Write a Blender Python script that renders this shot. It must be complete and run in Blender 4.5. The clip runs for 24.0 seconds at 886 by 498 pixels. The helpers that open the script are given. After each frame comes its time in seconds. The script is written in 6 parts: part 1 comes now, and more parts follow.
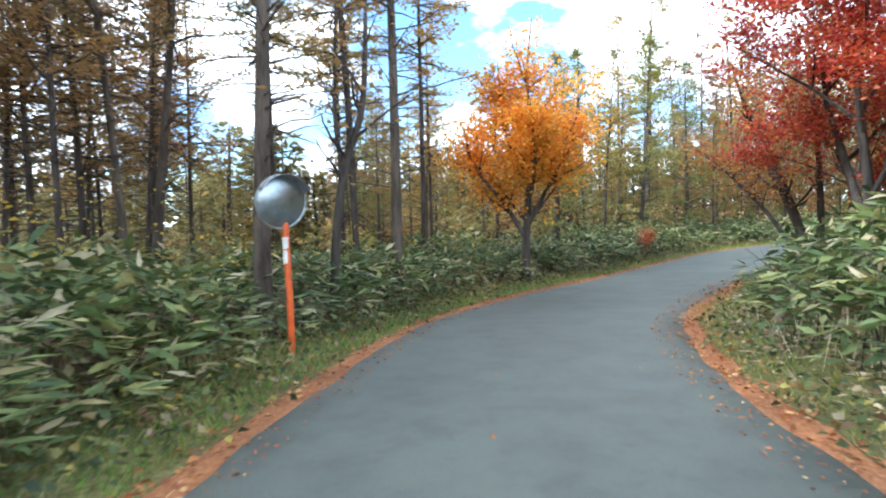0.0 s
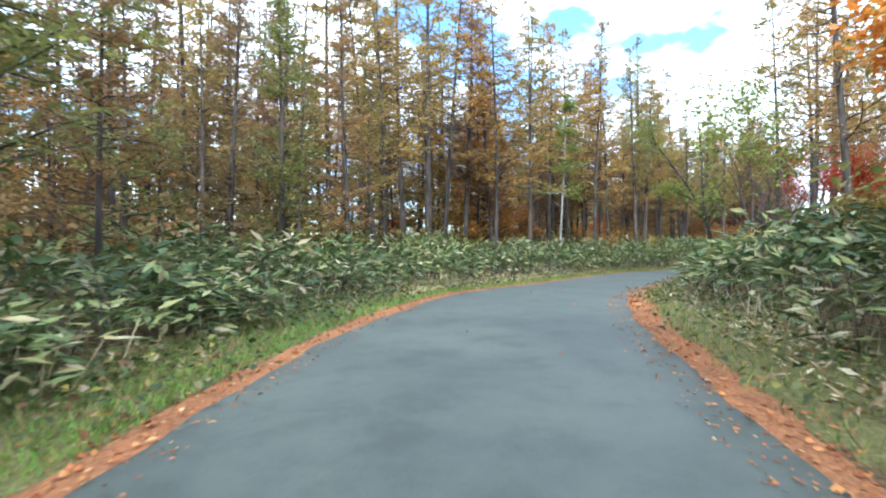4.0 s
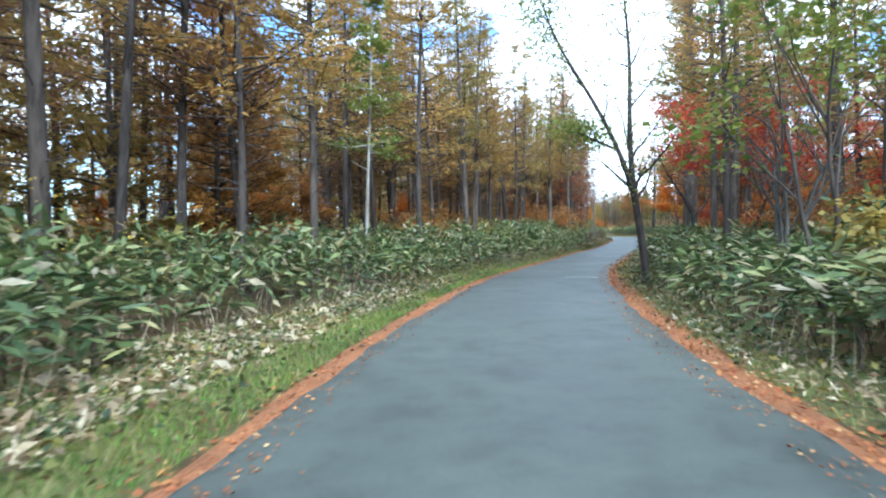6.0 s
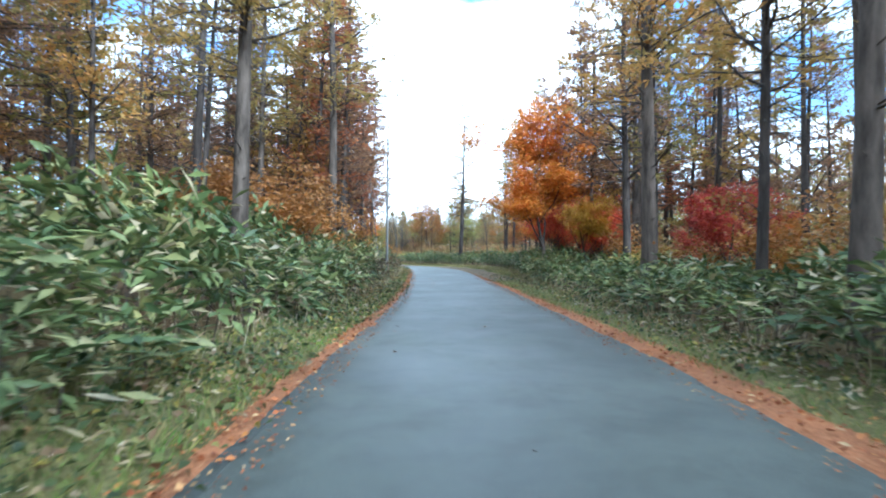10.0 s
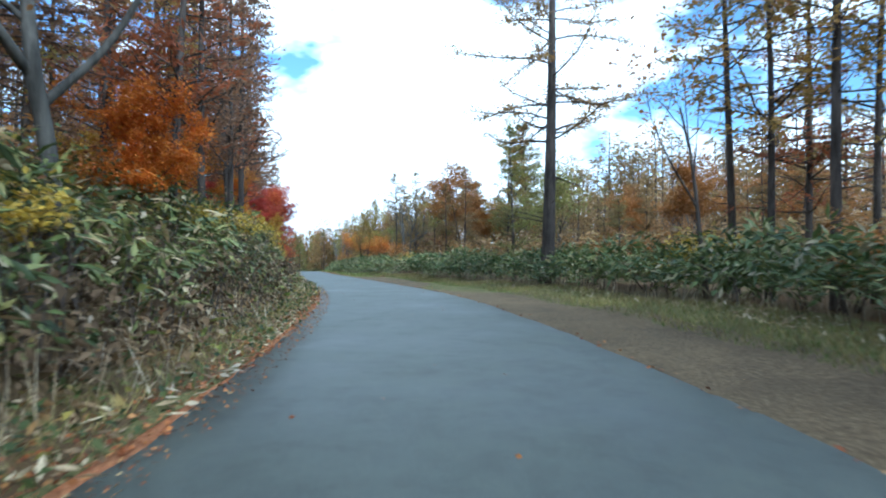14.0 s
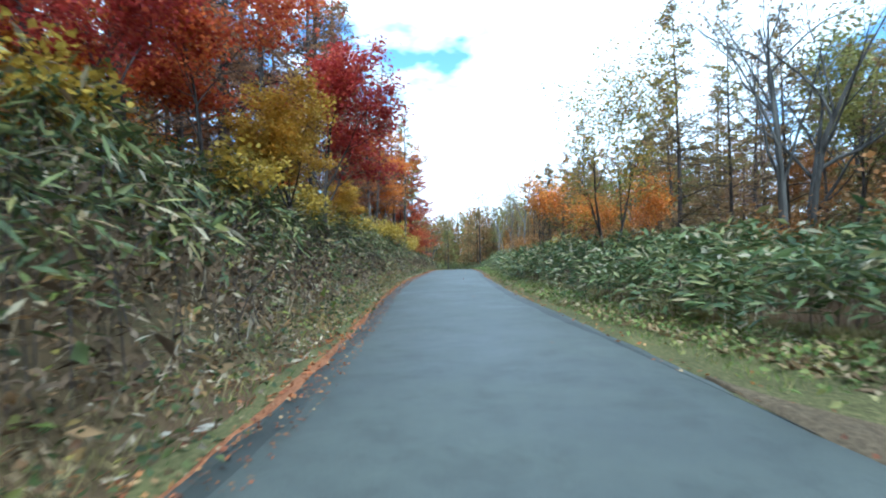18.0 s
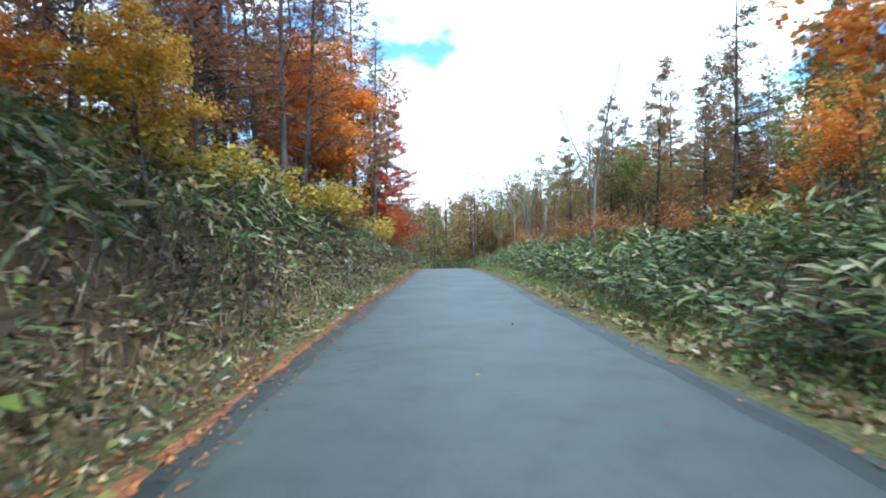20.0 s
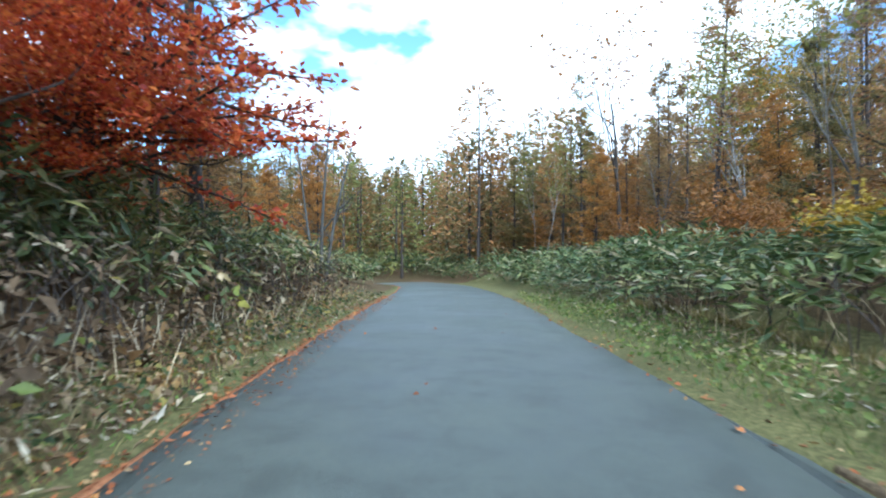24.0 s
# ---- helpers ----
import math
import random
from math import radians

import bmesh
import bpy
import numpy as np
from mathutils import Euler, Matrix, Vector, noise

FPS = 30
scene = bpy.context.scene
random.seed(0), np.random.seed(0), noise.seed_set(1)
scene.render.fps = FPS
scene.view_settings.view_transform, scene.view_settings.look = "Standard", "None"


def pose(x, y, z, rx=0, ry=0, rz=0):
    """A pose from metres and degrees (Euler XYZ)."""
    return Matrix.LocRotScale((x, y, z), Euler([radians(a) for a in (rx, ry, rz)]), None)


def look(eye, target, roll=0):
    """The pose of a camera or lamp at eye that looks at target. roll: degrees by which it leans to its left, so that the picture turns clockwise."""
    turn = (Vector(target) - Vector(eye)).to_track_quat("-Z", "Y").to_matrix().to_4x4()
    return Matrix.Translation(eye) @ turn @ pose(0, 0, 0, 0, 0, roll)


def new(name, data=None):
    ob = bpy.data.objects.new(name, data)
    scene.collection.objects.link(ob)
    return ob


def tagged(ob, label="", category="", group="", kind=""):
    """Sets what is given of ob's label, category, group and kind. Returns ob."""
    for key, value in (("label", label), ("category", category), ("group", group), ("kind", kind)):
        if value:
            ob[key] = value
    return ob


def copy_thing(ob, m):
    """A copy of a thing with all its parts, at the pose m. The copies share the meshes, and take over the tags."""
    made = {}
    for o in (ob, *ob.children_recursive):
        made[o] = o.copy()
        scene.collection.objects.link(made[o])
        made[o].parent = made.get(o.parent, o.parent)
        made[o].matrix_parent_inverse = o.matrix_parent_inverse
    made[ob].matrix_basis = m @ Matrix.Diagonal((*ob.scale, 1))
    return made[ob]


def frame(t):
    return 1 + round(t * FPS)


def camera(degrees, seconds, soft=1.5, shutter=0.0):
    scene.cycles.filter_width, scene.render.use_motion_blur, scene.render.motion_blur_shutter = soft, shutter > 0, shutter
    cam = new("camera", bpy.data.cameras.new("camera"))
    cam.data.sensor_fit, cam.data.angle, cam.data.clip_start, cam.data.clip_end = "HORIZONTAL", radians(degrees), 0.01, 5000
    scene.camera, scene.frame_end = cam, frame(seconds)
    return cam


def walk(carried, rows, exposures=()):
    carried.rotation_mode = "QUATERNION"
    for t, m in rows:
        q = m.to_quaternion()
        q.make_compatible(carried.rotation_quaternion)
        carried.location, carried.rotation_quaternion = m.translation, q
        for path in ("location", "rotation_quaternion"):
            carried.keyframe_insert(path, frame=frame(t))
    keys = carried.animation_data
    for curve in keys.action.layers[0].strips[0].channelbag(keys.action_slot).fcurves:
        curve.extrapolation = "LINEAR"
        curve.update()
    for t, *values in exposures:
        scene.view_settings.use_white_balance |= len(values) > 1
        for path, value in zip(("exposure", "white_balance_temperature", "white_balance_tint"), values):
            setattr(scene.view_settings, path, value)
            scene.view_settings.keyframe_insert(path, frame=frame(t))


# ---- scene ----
# The camera's way: seconds, place, yaw (to the left of +y), pitch, roll.
PATH = [
    (0, -0.000, 0.000, 1.208, 0.01, -0.86, -1.08),
    (0.5, 0.079, 2.934, 1.216, -5.95, -1.05, -1.00),
    (1, 0.597, 5.793, 1.162, -13.09, -1.10, -0.65),
    (1.5, 1.685, 8.449, 1.216, -19.63, -0.96, -0.25),
    (2, 3.075, 11.015, 1.184, -25.77, -0.50, 0.13),
    (2.5, 4.690, 13.552, 1.261, -32.09, 0.11, 0.53),
    (3, 6.438, 15.912, 1.335, -38.50, 0.79, 0.63),
    (3.5, 8.443, 18.150, 1.557, -44.49, 1.10, 0.17),
    (4, 10.672, 20.399, 1.771, -49.53, 0.59, -0.05),
    (4.5, 13.234, 22.524, 1.922, -54.41, 0.16, -0.34),
    (5, 16.112, 24.519, 2.032, -59.40, 0.15, -0.77),
    (5.5, 19.320, 26.334, 2.149, -64.64, -1.27, -1.51),
    (6, 22.925, 27.842, 2.153, -69.84, -0.99, -1.28),
    (6.5, 26.771, 29.081, 2.066, -74.82, -0.61, -1.00),
    (7, 30.723, 30.075, 2.036, -78.96, -0.27, -1.10),
    (7.5, 34.821, 30.645, 2.084, -81.86, 0.22, -0.88),
    (8, 38.895, 31.147, 2.146, -84.30, 0.71, -0.45),
    (8.5, 43.122, 31.500, 2.093, -86.54, 1.37, 0.15),
    (9, 47.582, 31.700, 2.107, -88.50, 1.51, 0.39),
    (9.5, 52.209, 31.831, 2.132, -90.05, 1.43, 0.47),
    (10, 56.991, 32.002, 2.132, -91.30, 1.45, 0.45),
    (10.5, 62.014, 32.068, 2.247, -92.28, 1.36, 0.30),
    (11, 67.408, 31.971, 2.245, -92.76, 0.98, 0.06),
    (11.5, 73.091, 31.828, 2.288, -93.06, 0.97, -0.04),
    (12, 78.981, 31.656, 2.345, -93.23, 0.70, 0.01),
    (12.5, 84.994, 31.473, 2.439, -93.10, 1.78, 0.22),
    (13, 91.051, 31.413, 2.537, -92.00, 1.81, 0.40),
    (13.5, 96.944, 31.434, 2.635, -90.18, 1.76, 0.26),
    (14, 102.507, 31.593, 2.731, -87.68, 1.80, -0.19),
    (14.5, 107.744, 32.050, 2.869, -84.82, 1.70, -0.24),
    (15, 112.855, 32.868, 2.947, -82.10, 1.56, -0.39),
    (15.5, 118.038, 33.945, 3.001, -79.36, 1.39, -0.81),
    (16, 123.244, 35.264, 3.055, -76.71, 1.19, -1.14),
    (16.5, 128.385, 36.770, 3.093, -74.23, 1.02, -1.58),
    (17, 133.384, 38.431, 3.109, -72.72, 0.97, -1.57),
    (17.5, 138.214, 40.160, 3.165, -72.40, 0.95, -1.58),
    (18, 143.163, 41.698, 3.233, -72.57, 0.94, -1.36),
    (18.5, 148.090, 43.296, 3.241, -72.99, 0.79, -1.44),
    (19, 152.941, 44.945, 3.296, -73.16, 0.51, -1.02),
    (19.5, 157.784, 46.577, 3.321, -73.49, 0.45, -0.81),
    (20, 162.678, 48.175, 3.349, -74.21, 0.21, -0.74),
    (20.5, 167.659, 49.724, 3.412, -75.01, 0.60, -0.77),
    (21, 172.759, 51.149, 3.427, -75.07, 0.48, -0.63),
    (21.5, 177.704, 52.587, 3.412, -75.32, 0.51, -0.54),
    (22, 182.651, 53.928, 3.404, -75.50, 0.48, -0.11),
    (22.5, 187.632, 55.357, 3.396, -75.90, 0.28, 0.19),
    (23, 192.360, 56.681, 3.399, -76.28, 0.21, -0.21),
    (23.5, 196.853, 57.906, 3.338, -76.53, -0.04, -0.09),
    (24, 200.987, 59.100, 3.288, -76.83, -0.57, 0.28),
]


def aim(x, y, z, yaw, pitch, roll):
    a, b = radians(yaw), radians(pitch)
    return look((x, y, z), (x - 5 * math.sin(a) * math.cos(b), y + 5 * math.cos(a) * math.cos(b), z + 5 * math.sin(b)), roll)


cam = camera(74.4, 24.0, soft=2.0, shutter=0.16)
walk(cam, [(row[0], aim(*row[1:])) for row in PATH], exposures=[(0.0, 1.9, 5250, 1), (3.5, 1.75, 5100, 0), (6.0, 1.62, 4800, 0), (8.0, 1.86, 4700, 0), (10.5, 1.8, 4620, -2), (12.5, 1.32, 4800, -2), (15.0, 0.97, 4500, -5), (20.0, 1.28, 4650, -3), (24.0, 1.3, 4720, -2)])

# ---- light: a bright broken overcast with blue gaps, a soft high sun ----
SUN_UP, SUN_TURN = radians(40), radians(240)
world = bpy.data.worlds.new("sky")
scene.world = world
world.use_nodes = True
wn, wl = world.node_tree.nodes, world.node_tree.links
wn.clear()
sky = wn.new("ShaderNodeTexSky")
sky.sky_type, sky.sun_disc, sky.sun_elevation, sky.sun_rotation = "NISHITA", False, SUN_UP, SUN_TURN
sky.air_density, sky.dust_density, sky.ozone_density = 1.0, 0.6, 1.5
blue = wn.new("ShaderNodeBackground")
blue.inputs["Strength"].default_value = 0.12
wl.new(sky.outputs[0], blue.inputs["Color"])
cloud = wn.new("ShaderNodeBackground")
cloud.inputs["Color"].default_value = (1.0, 0.985, 0.97, 1)
cloud.inputs["Strength"].default_value = 1.15
coord = wn.new("ShaderNodeTexCoord")
squash = wn.new("ShaderNodeMapping")
squash.inputs["Scale"].default_value = (1.0, 1.0, 2.0)
squash.inputs["Location"].default_value = (0.35, 0.1, 0.0)
puffs = wn.new("ShaderNodeTexNoise")
puffs.inputs["Scale"].default_value, puffs.inputs["Detail"].default_value = 2.6, 5.0
puffs.inputs["Roughness"].default_value = 0.55
gaps = wn.new("ShaderNodeValToRGB")
gaps.color_ramp.elements[0].position, gaps.color_ramp.elements[1].position = 0.448, 0.52
mixed = wn.new("ShaderNodeMixShader")
sky_out = wn.new("ShaderNodeOutputWorld")
wl.new(coord.outputs["Generated"], squash.inputs["Vector"])
wl.new(squash.outputs[0], puffs.inputs["Vector"])
wl.new(puffs.outputs["Fac"], gaps.inputs["Fac"])
wl.new(gaps.outputs["Color"], mixed.inputs[0])
wl.new(blue.outputs[0], mixed.inputs[1])
wl.new(cloud.outputs[0], mixed.inputs[2])
wl.new(mixed.outputs[0], sky_out.inputs[0])

sun = new("sun", bpy.data.lights.new("sun", "SUN"))
sun.data.energy, sun.data.angle, sun.data.color = 2.0, radians(14), (1.0, 0.95, 0.88)
sun.rotation_euler = (math.pi / 2 - SUN_UP, 0, math.pi - SUN_TURN)

# ---- materials ----


def material(name, rough=0.8, spec=0.3):
    m = bpy.data.materials.new(name)
    m.use_nodes = True
    b = m.node_tree.nodes["Principled BSDF"]
    b.inputs["Roughness"].default_value = rough
    b.inputs["Specular IOR Level"].default_value = spec
    return m, m.node_tree.nodes, m.node_tree.links, b


def ramp_node(n, stops):
    r = n.new("ShaderNodeValToRGB")
    e = r.color_ramp.elements
    while len(e) < len(stops):
        e.new(0.5)
    for el, (p, c) in zip(e, stops):
        el.position, el.color = p, (*c, 1)
    return r


def noise_node(n, l, scale, detail=4.0, rough=0.6, stretch=None, space="Object"):
    t = n.new("ShaderNodeTexNoise")
    t.inputs["Scale"].default_value, t.inputs["Detail"].default_value, t.inputs["Roughness"].default_value = scale, detail, rough
    c = n.new("ShaderNodeTexCoord")
    if stretch:
        g = n.new("ShaderNodeMapping")
        g.inputs["Scale"].default_value = stretch
        l.new(c.outputs[space], g.inputs["Vector"])
        l.new(g.outputs[0], t.inputs["Vector"])
    else:
        l.new(c.outputs[space], t.inputs["Vector"])
    return t


def blend(n, l, kind, fac, a, b):
    x = n.new("ShaderNodeMix")
    x.data_type, x.blend_type = "RGBA", kind
    if isinstance(fac, float):
        x.inputs[0].default_value = fac
    else:
        l.new(fac, x.inputs[0])
    for v, i in ((a, 6), (b, 7)):
        if isinstance(v, tuple):
            x.inputs[i].default_value = (*v, 1)
        else:
            l.new(v, x.inputs[i])
    return x.outputs[2]


def bump(n, l, b, height, strength, distance):
    u = n.new("ShaderNodeBump")
    u.inputs["Strength"].default_value, u.inputs["Distance"].default_value = strength, distance
    l.new(height, u.inputs["Height"])
    l.new(u.outputs[0], b.inputs["Normal"])


def leaf_material(name, stops, rough=0.55, by_object=0.0, thin=0.42, spec=0.35):
    """Leaves: each leaf takes its own colour; a share of the light passes through."""
    m, n, l, b = material(name, rough, spec)
    g = n.new("ShaderNodeNewGeometry")
    value = g.outputs["Random Per Island"]
    if by_object:
        o = n.new("ShaderNodeObjectInfo")
        x = n.new("ShaderNodeMix")
        x.inputs[0].default_value = by_object
        l.new(value, x.inputs[2])
        l.new(o.outputs["Random"], x.inputs[3])
        value = x.outputs[0]
    r = ramp_node(n, stops)
    l.new(value, r.inputs[0])
    spots = noise_node(n, l, 9.0, 3.0)
    tone = ramp_node(n, [(0.3, (0.7, 0.7, 0.7)), (0.7, (1.15, 1.15, 1.15))])
    l.new(spots.outputs["Fac"], tone.inputs[0])
    col = blend(n, l, "MULTIPLY", 1.0, r.outputs[0], tone.outputs[0])
    drift = noise_node(n, l, 0.55, 2.0)
    warm = ramp_node(n, [(0.35, (0.78, 0.80, 0.85)), (0.65, (1.22, 1.16, 1.0))])
    l.new(drift.outputs["Fac"], warm.inputs[0])
    col = blend(n, l, "MULTIPLY", 1.0, col, warm.outputs[0])
    l.new(col, b.inputs["Base Color"])
    t = n.new("ShaderNodeBsdfTranslucent")
    l.new(col, t.inputs["Color"])
    s = n.new("ShaderNodeMixShader")
    s.inputs[0].default_value = thin
    l.new(b.outputs[0], s.inputs[1])
    l.new(t.outputs[0], s.inputs[2])
    l.new(s.outputs[0], n["Material Output"].inputs[0])
    return m


def bark_material(name, dark, light, scale=6.0):
    m, n, l, b = material(name, 0.9, 0.15)
    grain = noise_node(n, l, scale, 6.0, 0.65, (1, 1, 0.18))
    big = noise_node(n, l, 0.7, 2.0)
    r = ramp_node(n, [(0.3, dark), (0.7, light)])
    l.new(grain.outputs["Fac"], r.inputs[0])
    tone = ramp_node(n, [(0.3, (0.7, 0.7, 0.68)), (0.7, (1.2, 1.18, 1.15))])
    l.new(big.outputs["Fac"], tone.inputs[0])
    l.new(blend(n, l, "MULTIPLY", 1.0, r.outputs[0], tone.outputs[0]), b.inputs["Base Color"])
    bump(n, l, b, grain.outputs["Fac"], 0.6, 0.03)
    return m


BARK_LARCH = bark_material("larch_bark", (0.03, 0.023, 0.018), (0.165, 0.13, 0.105))
BARK_DARK = bark_material("dark_bark", (0.026, 0.021, 0.018), (0.13, 0.105, 0.09))
BARK_GREY = bark_material("grey_bark", (0.10, 0.095, 0.09), (0.30, 0.28, 0.26))
BARK_PALE = bark_material("pale_dead_bark", (0.10, 0.09, 0.08), (0.29, 0.262, 0.232), 4.0)
BARK_GREY_DARK = bark_material("dark_grey_bark", (0.045, 0.042, 0.038), (0.19, 0.175, 0.155))
BARK_BIRCH = bark_material("birch_bark", (0.14, 0.12, 0.10), (0.58, 0.55, 0.50), 3.0)

NEEDLES = leaf_material("larch_needles", [(0.0, (0.20, 0.18, 0.055)), (0.35, (0.33, 0.25, 0.075)), (0.6, (0.43, 0.28, 0.08)), (0.85, (0.52, 0.29, 0.08)), (1.0, (0.55, 0.26, 0.07))], 0.7, 0.6, 0.5)
NEEDLES_BROWN = leaf_material("browned_larch_needles", [(0.0, (0.16, 0.135, 0.06)), (0.4, (0.28, 0.19, 0.08)), (0.75, (0.38, 0.21, 0.085)), (1.0, (0.46, 0.22, 0.07))], 0.75, 0.55, 0.45)
NEEDLES_ORANGE = leaf_material("orange_larch_needles", [(0.0, (0.30, 0.16, 0.05)), (0.5, (0.48, 0.24, 0.06)), (1.0, (0.60, 0.30, 0.07))], 0.7, 0.0, 0.5)
NEEDLES_RED = leaf_material("russet_larch_needles", [(0.0, (0.16, 0.09, 0.05)), (0.4, (0.30, 0.12, 0.055)), (0.8, (0.42, 0.13, 0.05)), (1.0, (0.52, 0.20, 0.06))], 0.7, 0.5, 0.5)
AMBER = leaf_material("amber_leaves", [(0.0, (0.70, 0.24, 0.025)), (0.45, (0.86, 0.36, 0.035)), (0.8, (0.86, 0.46, 0.05)), (1.0, (0.80, 0.52, 0.08))], 0.5, 0.0, 0.55)
ORANGE = leaf_material("orange_leaves", [(0.0, (0.50, 0.13, 0.02)), (0.5, (0.70, 0.25, 0.03)), (1.0, (0.74, 0.40, 0.06))], 0.5, 0.35)
GOLD = leaf_material("gold_leaves", [(0.0, (0.33, 0.16, 0.02)), (0.5, (0.58, 0.33, 0.035)), (1.0, (0.62, 0.45, 0.07))], 0.5, 0.3)
RED = leaf_material("red_leaves", [(0.0, (0.48, 0.05, 0.035)), (0.6, (0.70, 0.10, 0.05)), (1.0, (0.74, 0.24, 0.06))], 0.5, 0.0, 0.55)
MAPLE_RED = leaf_material("deep_red_maple_leaves", [(0.0, (0.30, 0.035, 0.035)), (0.45, (0.50, 0.06, 0.045)), (0.8, (0.62, 0.13, 0.04)), (1.0, (0.66, 0.24, 0.05))], 0.5, 0.0, 0.5)
CRIMSON = leaf_material("crimson_leaves", [(0.0, (0.28, 0.035, 0.035)), (0.6, (0.46, 0.06, 0.05)), (1.0, (0.56, 0.13, 0.05))], 0.5, 0.0, 0.5)
RUST_ORANGE = leaf_material("rusty_orange_leaves", [(0.0, (0.34, 0.13, 0.035)), (0.5, (0.58, 0.23, 0.05)), (1.0, (0.66, 0.34, 0.08))], 0.55, 0.0, 0.5)
RUST = leaf_material("rust_leaves", [(0.0, (0.24, 0.11, 0.035)), (0.5, (0.42, 0.19, 0.05)), (1.0, (0.52, 0.28, 0.08))], 0.6, 0.45)
BROWN = leaf_material("brown_leaves", [(0.0, (0.20, 0.135, 0.065)), (0.5, (0.34, 0.22, 0.105)), (0.85, (0.45, 0.27, 0.115)), (1.0, (0.46, 0.38, 0.15))], 0.7, 0.0, 0.5)
OLIVE_BROWN = leaf_material("olive_brown_needles", [(0.0, (0.12, 0.11, 0.05)), (0.45, (0.22, 0.185, 0.075)), (0.8, (0.33, 0.25, 0.09)), (1.0, (0.42, 0.28, 0.09))], 0.7, 0.25, 0.45)
OLIVE = leaf_material("olive_leaves", [(0.0, (0.15, 0.165, 0.05)), (0.5, (0.27, 0.265, 0.08)), (1.0, (0.42, 0.36, 0.11))], 0.6, 0.4, 0.5)
OLIVE_GOLD = leaf_material("olive_gold_leaves", [(0.0, (0.20, 0.19, 0.05)), (0.5, (0.38, 0.31, 0.07)), (0.85, (0.52, 0.34, 0.07)), (1.0, (0.60, 0.24, 0.05))], 0.55, 0.0, 0.5)
LIME = leaf_material("pale_green_leaves", [(0.0, (0.14, 0.19, 0.04)), (0.6, (0.27, 0.30, 0.06)), (1.0, (0.42, 0.38, 0.09))], 0.55, 0.2)
SASA = leaf_material("bamboo_grass_leaves", [(0.0, (0.048, 0.075, 0.028)), (0.35, (0.11, 0.15, 0.05)), (0.66, (0.20, 0.235, 0.085)), (0.82, (0.31, 0.30, 0.115)), (0.9, (0.34, 0.28, 0.15)), (1.0, (0.46, 0.40, 0.27))], 0.5, 0.0, 0.25, 0.35)
SASA_WORN = leaf_material("worn_bamboo_grass_leaves", [(0.0, (0.045, 0.06, 0.024)), (0.3, (0.11, 0.14, 0.045)), (0.6, (0.21, 0.225, 0.075)), (0.78, (0.33, 0.30, 0.11)), (0.88, (0.30, 0.21, 0.11)), (1.0, (0.52, 0.45, 0.29))], 0.5, 0.0, 0.25, 0.35)
NEEDLES_DUSK = leaf_material("dusky_larch_needles", [(0.0, (0.17, 0.11, 0.075)), (0.5, (0.28, 0.165, 0.10)), (0.85, (0.38, 0.20, 0.10)), (1.0, (0.48, 0.27, 0.10))], 0.75, 0.25, 0.5)
SHRUB = leaf_material("shrub_leaves", [(0.0, (0.035, 0.05, 0.02)), (0.4, (0.08, 0.105, 0.035)), (0.62, (0.15, 0.17, 0.05)), (0.7, (0.38, 0.31, 0.07)), (0.76, (0.16, 0.08, 0.04)), (0.88, (0.22, 0.15, 0.08)), (1.0, (0.36, 0.29, 0.18))], 0.55)
OCHRE = leaf_material("ochre_leaves", [(0.0, (0.26, 0.20, 0.05)), (0.6, (0.44, 0.32, 0.065)), (1.0, (0.58, 0.40, 0.08))], 0.55, 0.3)
FRESH = leaf_material("fresh_grass", [(0.0, (0.12, 0.24, 0.035)), (0.7, (0.22, 0.40, 0.06)), (1.0, (0.24, 0.30, 0.06))], 0.6)
STRAW = leaf_material("straw_grass", [(0.0, (0.17, 0.14, 0.06)), (0.5, (0.32, 0.26, 0.10)), (1.0, (0.46, 0.38, 0.18))], 0.7)
TAN = leaf_material("tan_leaves", [(0.0, (0.14, 0.09, 0.045)), (0.5, (0.28, 0.19, 0.10)), (1.0, (0.46, 0.35, 0.20))], 0.8, 0.0, 0.15, 0.15)
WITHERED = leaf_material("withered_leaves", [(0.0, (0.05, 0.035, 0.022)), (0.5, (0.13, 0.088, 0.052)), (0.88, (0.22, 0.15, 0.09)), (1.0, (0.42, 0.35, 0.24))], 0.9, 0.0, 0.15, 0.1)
SCARLET = leaf_material("scarlet_leaves", [(0.0, (0.32, 0.045, 0.03)), (0.5, (0.56, 0.11, 0.04)), (1.0, (0.66, 0.22, 0.05))], 0.5, 0.0, 0.55)
YELLOW = leaf_material("yellow_leaves", [(0.0, (0.40, 0.28, 0.04)), (0.6, (0.56, 0.40, 0.055)), (1.0, (0.68, 0.48, 0.07))], 0.5)
DRY = leaf_material("dry_leaves", [(0.0, (0.20, 0.13, 0.07)), (0.4, (0.40, 0.30, 0.18)), (1.0, (0.62, 0.53, 0.38))], 0.7, 0.0, 0.15)
FALLEN = leaf_material("fallen_leaves", [(0.0, (0.16, 0.05, 0.02)), (0.5, (0.36, 0.12, 0.04)), (0.85, (0.45, 0.20, 0.06)), (1.0, (0.50, 0.36, 0.18))], 0.75, 0.0, 0.1)
GRASS = leaf_material("grass_blades", [(0.0, (0.09, 0.13, 0.03)), (0.6, (0.19, 0.25, 0.06)), (0.85, (0.32, 0.31, 0.09)), (1.0, (0.42, 0.35, 0.17))], 0.6)


